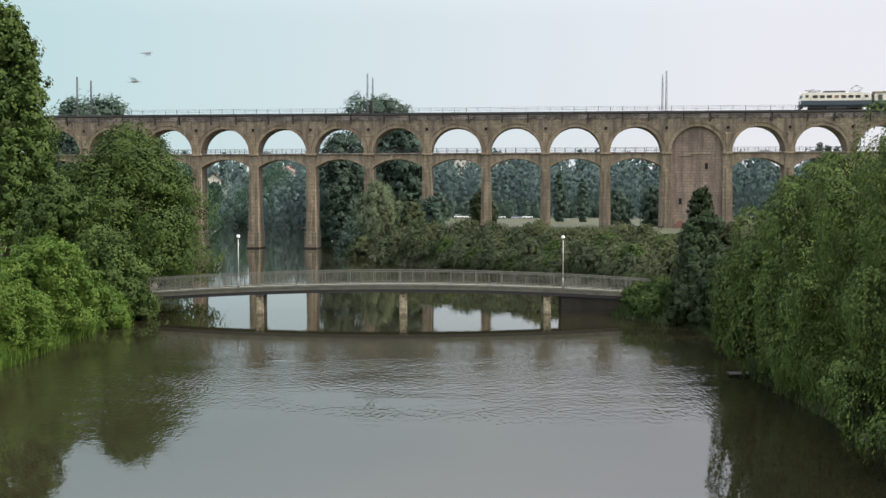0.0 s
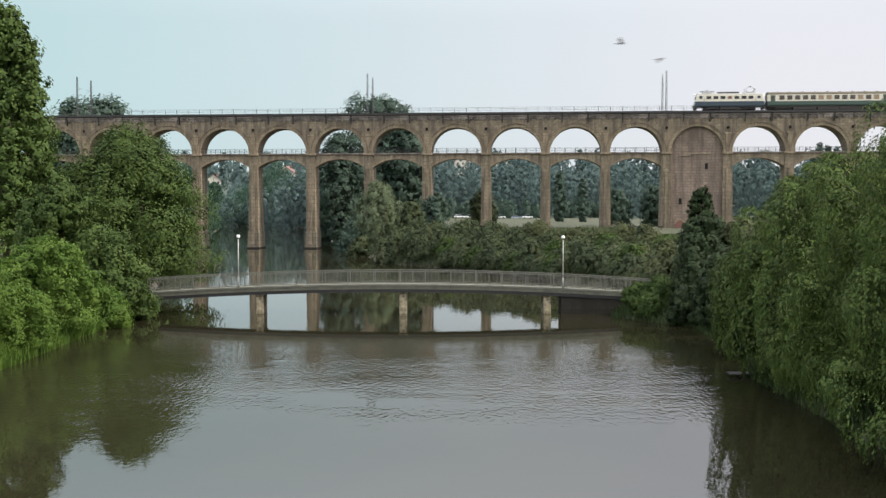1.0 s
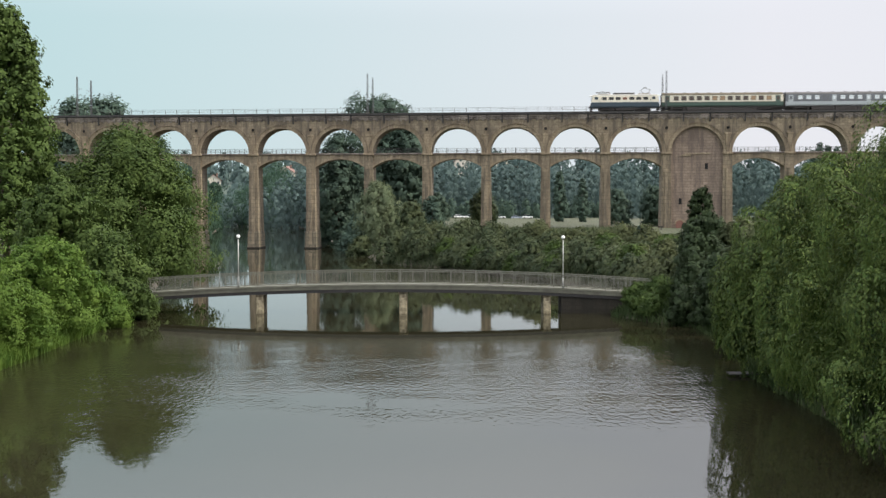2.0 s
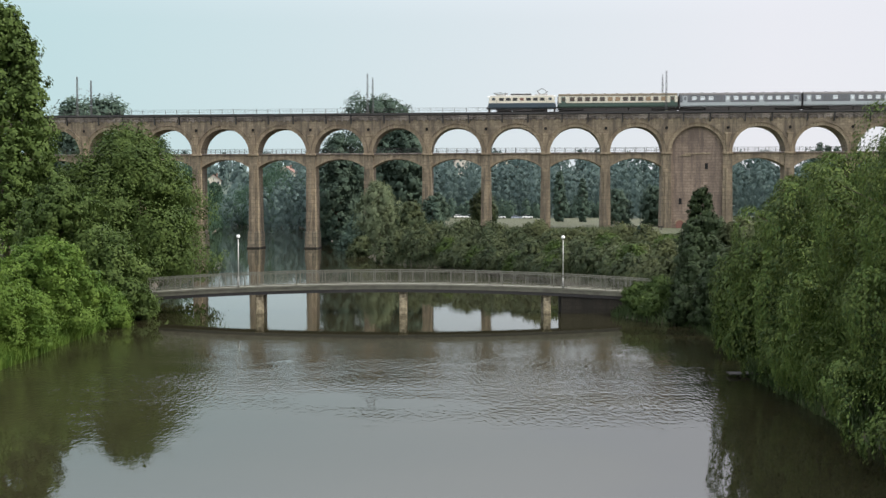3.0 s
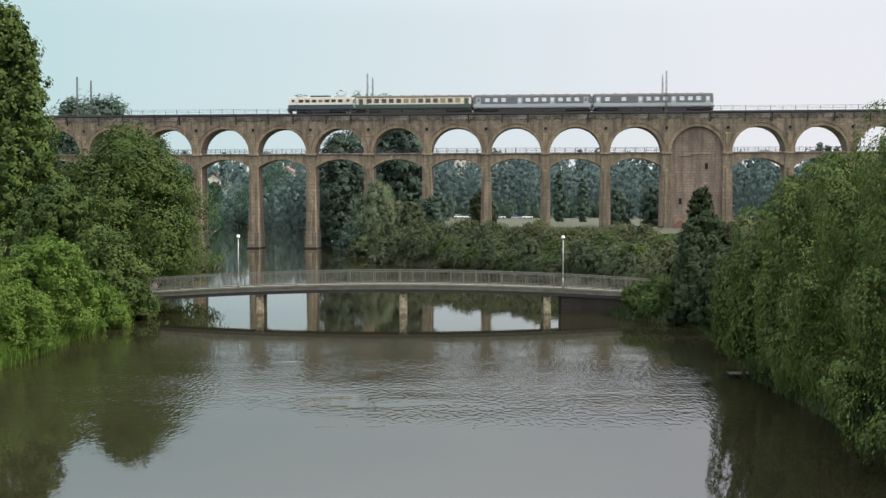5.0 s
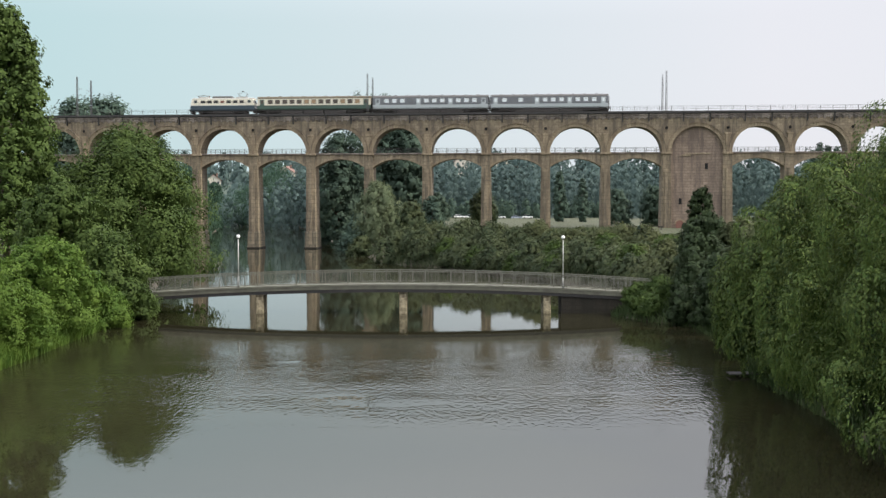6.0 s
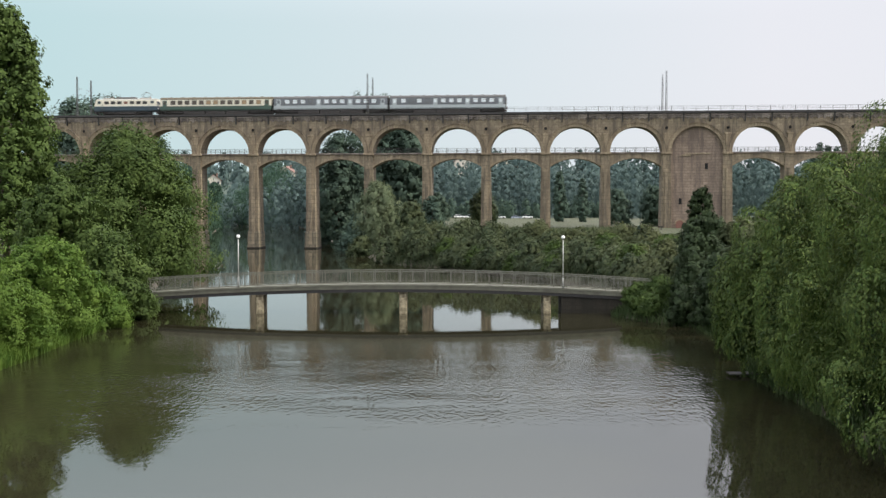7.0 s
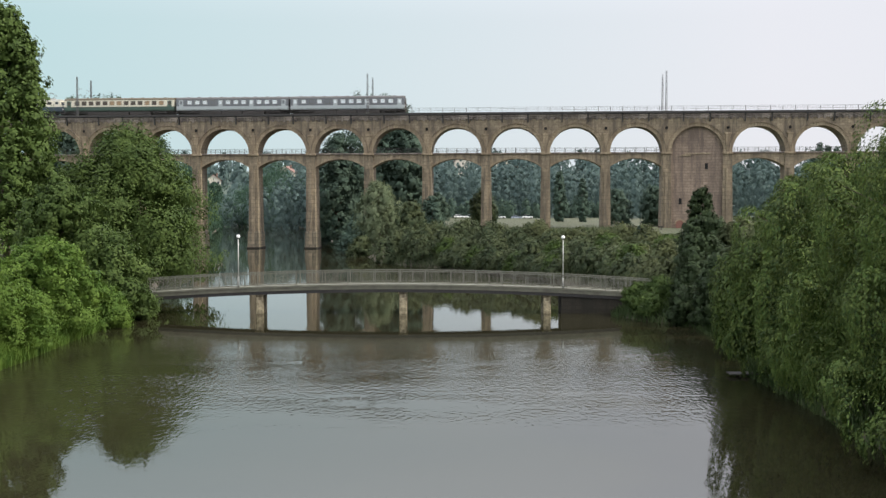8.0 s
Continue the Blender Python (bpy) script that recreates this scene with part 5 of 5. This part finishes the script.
def wheel_bm(r=0.48):
    bm = bmesh.new()
    rod(bm, (0, -0.95, 0), (0, 0.95, 0), 0.09, 0.09, 8)
    for y in (-0.75, 0.75):
        rod(bm, (0, y - 0.07, 0), (0, y + 0.07, 0), r, r, 20)
        rod(bm, (0, y - 0.10 * np.sign(y), 0), (0, y - 0.07 * np.sign(y), 0), r + 0.03, r + 0.03, 20)
        for k in range(4):
            a = k * math.pi / 2
            box(bm, 0.25 * math.cos(a) - 0.05, 0.25 * math.cos(a) + 0.05, y - 0.085, y + 0.085, 0.25 * math.sin(a) - 0.05, 0.25 * math.sin(a) + 0.05)
    return bm


BOGIE = mesh_of("bogie", bogie_bm(), UNDER)
WHEELS = mesh_of("wheelset", wheel_bm(), UNDER)
WHEEL_LIST = []
START = VIA @ pose(77.85, TRACKS[0], 30.45)


def running_gear(top, centres, lx0, lx1):
    for c in centres:
        part("bogie", BOGIE, None, top).location = (c, 0, 0)
        for x in (c - 1.25, c + 1.25):
            w = part("wheelset", WHEELS, None, top)
            w.location = (x, 0, 0.48)
            WHEEL_LIST.append((w, x))
    for x, s in ((lx0, -1), (lx1, 1)):
        for y in (-0.875, 0.875):
            bm = bmesh.new()
            rod(bm, (x, y, 1.05), (x + s * 0.3, y, 1.05), 0.09, 0.09, 8)
            rod(bm, (x + s * 0.28, y, 1.05), (x + s * 0.34, y, 1.05), 0.22, 0.22, 12)
            part("buffer", bm, UNDER, top)


def build_coach(label, upper, lower, roof, pane, n_win, doors, lead):
    top = empty("passenger_coach", START, label, "railway coach", "coaches of the train")
    x0, x1 = 0.2, 26.2
    part("lower_body", hull(bmesh.new(), [(1.36, 1.0), (1.42, 1.3), (1.42, 1.95)], x0, x1), lower, top)
    part("window_band", hull(bmesh.new(), [(1.415, 1.95), (1.40, 2.6), (1.36, 3.45)], x0, x1), upper, top)
    part("roof", hull(bmesh.new(), [(1.38, 3.45), (1.28, 3.72), (0.95, 3.95), (0.45, 4.05), (0.02, 4.07)], x0, x1), roof, top)
    bm = bmesh.new()
    for y in (-1, 1):
        box(bm, x0, x1, y * 1.43 - 0.015, y * 1.43 + 0.015, 1.92, 1.98)
    part("waist_stripe", bm, roof, top)
    bm = bmesh.new()
    box(bm, -0.5, 0.5, -0.02, 0.02, -0.44, 0.44, 0.015)
    glass = mesh_of("window", bm, pane)
    bm = bmesh.new()
    for a, b, c, d in ((-0.56, -0.5, -0.48, 0.48), (0.5, 0.56, -0.48, 0.48), (-0.5, 0.5, 0.42, 0.48), (-0.5, 0.5, -0.48, -0.42), (-0.5, 0.5, 0.12, 0.15)):
        box(bm, a, b, -0.03, 0.03, c, d)
    frame_me = mesh_of("window_frame", bm, GREY_STEEL)
    span = x1 - x0 - 4.4
    for side in (-1, 1):
        for k in range(n_win):
            x = x0 + 2.2 + span * (k + 0.5) / n_win
            if doors == "middle" and k in (n_win // 3, 2 * n_win // 3):
                continue
            w = part("window", glass, None, top)
            w.location = (x, side * 1.41, 2.78)
            part("window_frame", frame_me, None, w)
    ends = [x0 + 1.1, x1 - 1.1] + ([x0 + 2.2 + span * (n_win // 3 + 0.5) / n_win, x0 + 2.2 + span * (2 * n_win // 3 + 0.5) / n_win] if doors == "middle" else [])
    bm = bmesh.new()
    box(bm, -0.5, 0.5, -0.03, 0.03, 1.1, 3.3, 0.02)
    door_me = mesh_of("door", bm, lower)
    bm = bmesh.new()
    box(bm, -0.28, 0.28, -0.04, 0.04, 2.35, 3.1)
    dwin = mesh_of("door_window", bm, pane)
    for side in (-1, 1):
        for x in ends:
            d = part("door", door_me, None, top)
            d.location = (x, side * 1.42, 0)
            part("door_window", dwin, None, d)
    for x in (x0 - 0.2, x1):
        bm = bmesh.new()
        box(bm, x, x + 0.2, -0.55, 0.55, 0.3, 3.5, 0.05)
        part("gangway", bm, UNDER, top)
    bm = bmesh.new()
    box(bm, x0 + 0.3, x1 - 0.3, -1.15, 1.15, 0.72, 1.06, 0.04)
    box(bm, x0 + 0.05, x1 - 0.05, -0.4, 0.4, 0.2, 0.80, 0.04)
    part("underframe", bm, UNDER, top)
    for x, l in ((5.7, 4.9), (10.8, 4.6), (15.6, 5.0)):
        bm = bmesh.new()
        box(bm, x, x + l, -1.25, 1.25, 0.12, 0.80, 0.05)
        part("underfloor_box", bm, UNDER, top)
    for k in range(9):
        bm = bmesh.new()
        x = 2.5 + k * 2.65
        box(bm, x - 0.22, x + 0.22, -0.18, 0.18, 4.03, 4.17, 0.03)
        part("roof_vent", bm, roof, top)
    running_gear(top, (3.7, 22.7), x0, x1)
    return top, lead


def build_loco():
    top = empty("electric_locomotive", START, "cream and dark blue electric locomotive with raised rear pantograph", "locomotive")
    x0, x1 = 0.15, 15.25
    part("lower_body", hull(bmesh.new(), [(1.32, 0.85), (1.46, 1.1), (1.47, 2.05)], x0, x1, 0.55), BLUE, top, "dark blue-green lower body")
    part("upper_body", hull(bmesh.new(), [(1.465, 2.05), (1.44, 2.8), (1.38, 3.5)], x0, x1, 0.55), CREAM, top, "cream upper body")
    part("roof", hull(bmesh.new(), [(1.40, 3.5), (1.2, 3.72), (0.7, 3.84), (0.02, 3.88)], x0, x1, 0.55), ROOF_PALE, top)
    bm = bmesh.new()
    for y in (-1, 1):
        box(bm, x0 + 0.3, x1 - 0.3, y * 1.475 - 0.012, y * 1.475 + 0.012, 2.02, 2.08)
    part("waist_stripe", bm, SILVER, top)
    bm = bmesh.new()
    box(bm, -0.53, 0.53, -0.03, 0.03, -0.33, 0.33, 0.02)
    grille = mesh_of("side_grille", bm, GRILLE)
    bm = bmesh.new()
    box(bm, -0.45, 0.45, -0.03, 0.03, -0.3, 0.3, 0.02)
    grille_red = mesh_of("side_grille", bm, DOOR_RED)
    bm = bmesh.new()
    box(bm, -0.36, 0.36, -0.03, 0.03, -0.3, 0.3, 0.02)
    cabwin = mesh_of("cab_window", bm, GLASS)
    for side in (-1, 1):
        for k in range(7):
            part("side_grille", grille if k != 3 else grille_red, None, top).location = (3.2 + k * 1.5, side * 1.435, 2.88)
        for x in (1.45, x1 - 1.3):
            part("cab_window", cabwin, None, top).location = (x, side * 1.435, 2.95)
        for x in (2.2, x1 - 2.05):
            bm = bmesh.new()
            box(bm, x - 0.03, x + 0.03, side * 1.5 - 0.02, side * 1.5 + 0.02, 1.2, 2.9)
            part("grab_rail", bm, GREY_STEEL, top)
    for s, xe in ((1, x0), (-1, x1)):
        for y in (-0.62, 0.62):
            bm = bmesh.new()
            prism(bm, [(0.30, 2.55), (0.40, 3.25), (0.34, 3.25), (0.24, 2.55)] if s > 0 else [(-0.30, 2.55), (-0.24, 2.55), (-0.34, 3.25), (-0.40, 3.25)], y - 0.5, y + 0.5)
            part("windscreen", bm, GLASS, top).location = (xe - s * 0.03, 0, 0)
        for y, z in ((-0.95, 1.55), (0.95, 1.55), (0, 3.55)):
            bm = bmesh.new()
            rod(bm, (xe - s * 0.05, y, z), (xe + s * (0.12 if z < 2 else 0.5), y, z), 0.14, 0.14, 10)
            part("headlight", bm, HEADLIGHT, top)
        bm = bmesh.new()
        box(bm, xe + min(0, s * 0.5), xe + max(0, s * 0.5), -1.25, 1.25, 0.3, 0.96, 0.06)
        part("bufferbeam", bm, UNDER, top)
    # roof gear
    for xa, xb, zz in ((1.9, 4.2, 4.05), (5.2, 9.8, 4.22), (10.6, 13.2, 4.02)):
        bm = bmesh.new()
        box(bm, xa, xb, -0.75, 0.75, 3.75, zz, 0.08)
        part("roof_hood", bm, ROOF_PALE if zz < 4.1 else ROOF_GREY, top)
    for k in range(6):
        bm = bmesh.new()
        rod(bm, (2.2 + k * 2.2, 0.4 * (-1) ** k, 3.8), (2.2 + k * 2.2, 0.4 * (-1) ** k, 4.35), 0.07, 0.05, 7)
        part("insulator", bm, DOOR_RED, top)
    for x, up in ((2.9, False), (12.2, True)):
        bm = bmesh.new()
        zt, spread = (5.35, 0.15) if up else (4.5, 0.9)
        zm = 4.15 + (zt - 4.15) * 0.5
        for y in (-0.5, 0.5):
            for sx in (-1, 1):
                rod(bm, (x + sx * 0.45, y, 4.1), (x + sx * (1.15 if up else 1.5), y * 0.9, zm), 0.035, 0.03, 5)
                rod(bm, (x + sx * (1.15 if up else 1.5), y * 0.9, zm), (x + sx * 0.18, y * 0.8, zt - 0.06), 0.03, 0.025, 5)
            box(bm, x - 0.6, x + 0.6, y - 0.04, y + 0.04, 4.05, 4.13)
        pan = part("pantograph", bm, GREY_STEEL, top)
        bm = bmesh.new()
        box(bm, x - 0.2, x + 0.2, -0.85, 0.85, zt - 0.06, zt, 0.02)
        part("collector_head", bm, GREY_STEEL, pan)
    bm = bmesh.new()
    box(bm, 5.6, 9.9, -1.25, 1.25, 0.25, 0.98, 0.06)
    part("transformer_box", bm, UNDER, top)
    running_gear(top, (3.75, 11.65), x0 + 0.05, x1 - 0.05)
    return top, 0.0


TRAIN = [build_loco(),
         build_coach("cream and dark green passenger coach with a row of windows", CREAM, GREEN, ROOF_BROWN, PANE, 13, "ends", 15.6),
         build_coach("silver-grey commuter coach with a dark window band", SILVER_DARK, SILVER, ROOF_GREY, PANE_PALE, 12, "middle", 42.1),
         build_coach("silver-grey commuter coach, last of the train", SILVER_DARK, SILVER, ROOF_GREY, PANE_PALE, 12, "middle", 68.6)]

# ---- birds ----
FEATHER = plain("dark_grey_feathers", (0.22, 0.21, 0.20), 0.8, vary=0.3, scale=8, grain=0.0)


def build_bird(label):
    top = empty("bird", pose(-9, 35, 14), label, "bird", "birds crossing the sky")
    bm = bmesh.new()
    bmesh.ops.create_uvsphere(bm, u_segments=12, v_segments=8, radius=1, matrix=Matrix.LocRotScale((0, 0, 0), None, (0.105, 0.035, 0.035)))
    part("body", bm, FEATHER, top, smooth=True)
    bm = bmesh.new()
    bmesh.ops.create_uvsphere(bm, u_segments=10, v_segments=6, radius=0.028, matrix=pose(0.10, 0, 0.012))
    bmesh.ops.create_cone(bm, cap_ends=True, segments=6, radius1=0.01, radius2=0.001, depth=0.03, matrix=pose(0.138, 0, 0.01, 0, 90, 0))
    part("head", bm, FEATHER, top, smooth=True)
    bm = bmesh.new()
    prism(bm, [(-0.08, 0.0), (-0.20, -0.006), (-0.20, 0.004), (-0.08, 0.014)], -0.022, 0.022)
    part("tail", bm, FEATHER, top)
    wings = []
    for s in (-1, 1):
        bm = bmesh.new()
        for a, b in (((0.055, 0.0), (0.045, 0.10)), ((0.045, 0.10), (-0.03, 0.22))):
            va = [bm.verts.new((x, s * a[1], z)) for x, z in ((a[0], 0.004), (a[0] - 0.085, 0.0), (a[0] - 0.085, -0.004), (a[0], -0.004))]
            k = 0.9 if b[1] < 0.15 else 0.3
            vb = [bm.verts.new((x, s * b[1], z)) for x, z in ((b[0], 0.004), (b[0] - 0.085 * k, 0.0), (b[0] - 0.085 * k, -0.004), (b[0], -0.004))]
            for i in range(4):
                j = (i + 1) % 4
                bm.faces.new((va[i], va[j], vb[j], vb[i]))
            bm.faces.new(va[::-1])
            bm.faces.new(vb)
        bmesh.ops.recalc_face_normals(bm, faces=bm.faces)
        w = part("wing", bm, FEATHER, top)
        w.location = (0, s * 0.025, 0.015)
        wings.append((w, s))
    return top, wings


BIRDS = [build_bird("small dark bird flying level across the sky"), build_bird("small dark bird climbing as it crosses the sky")]


# ---- what moves ----
SPEED, S_START = 22.68, 77.85


def motions():
    for top, lead in TRAIN:
        walk(top, [(t, VIA @ pose(S_START + lead - SPEED * t, TRACKS[0], 30.45)) for t in (0.0, 2.0, 4.0, 6.0, 8.0)])
    step = 1 / FPS
    for w, x in WHEEL_LIST:
        walk(w, [(k * step, pose(x, 0, 0.48, 0, -math.degrees(SPEED * k * step / 0.48), 0)) for k in range(8 * FPS + 1)])
    # both birds fly off past the willows and stay away
    paths = ([(0.0, -9.39, 14.37), (0.5, -1.95, 14.5), (1.0, 5.63, 14.67), (1.5, 12.74, 14.82)],
             [(0.0, -9.78, 13.46), (0.5, -1.65, 13.61), (1.0, 6.89, 14.18), (1.4, 13.4, 14.72)])
    for (top, wings), path in zip(BIRDS, paths):
        rows = [(t, pose(x, 35, z, 0, -3, 0)) for t, x, z in path]
        t, x, z = path[-1]
        rows.append((8.0, pose(x + 15.2 * (8 - t), 45, z + 4, 0, -3, 4)))
        walk(top, rows)
        for w, s in wings:
            rows = []
            for k in range(0, 8 * FPS + 1, 2):
                flap = 12 + 42 * math.sin(k / FPS * 2 * math.pi * 4.3 + path[0][2] * 3)
                rows.append((k / FPS, pose(0, s * 0.025, 0.015, s * flap, 0, 0)))
            walk(w, rows)
    # the river drifts slowly with its ripples
    walk(water, [(0.0, pose(0, 0, 0)), (8.0, pose(1.2, -0.5, 0))])


motions()
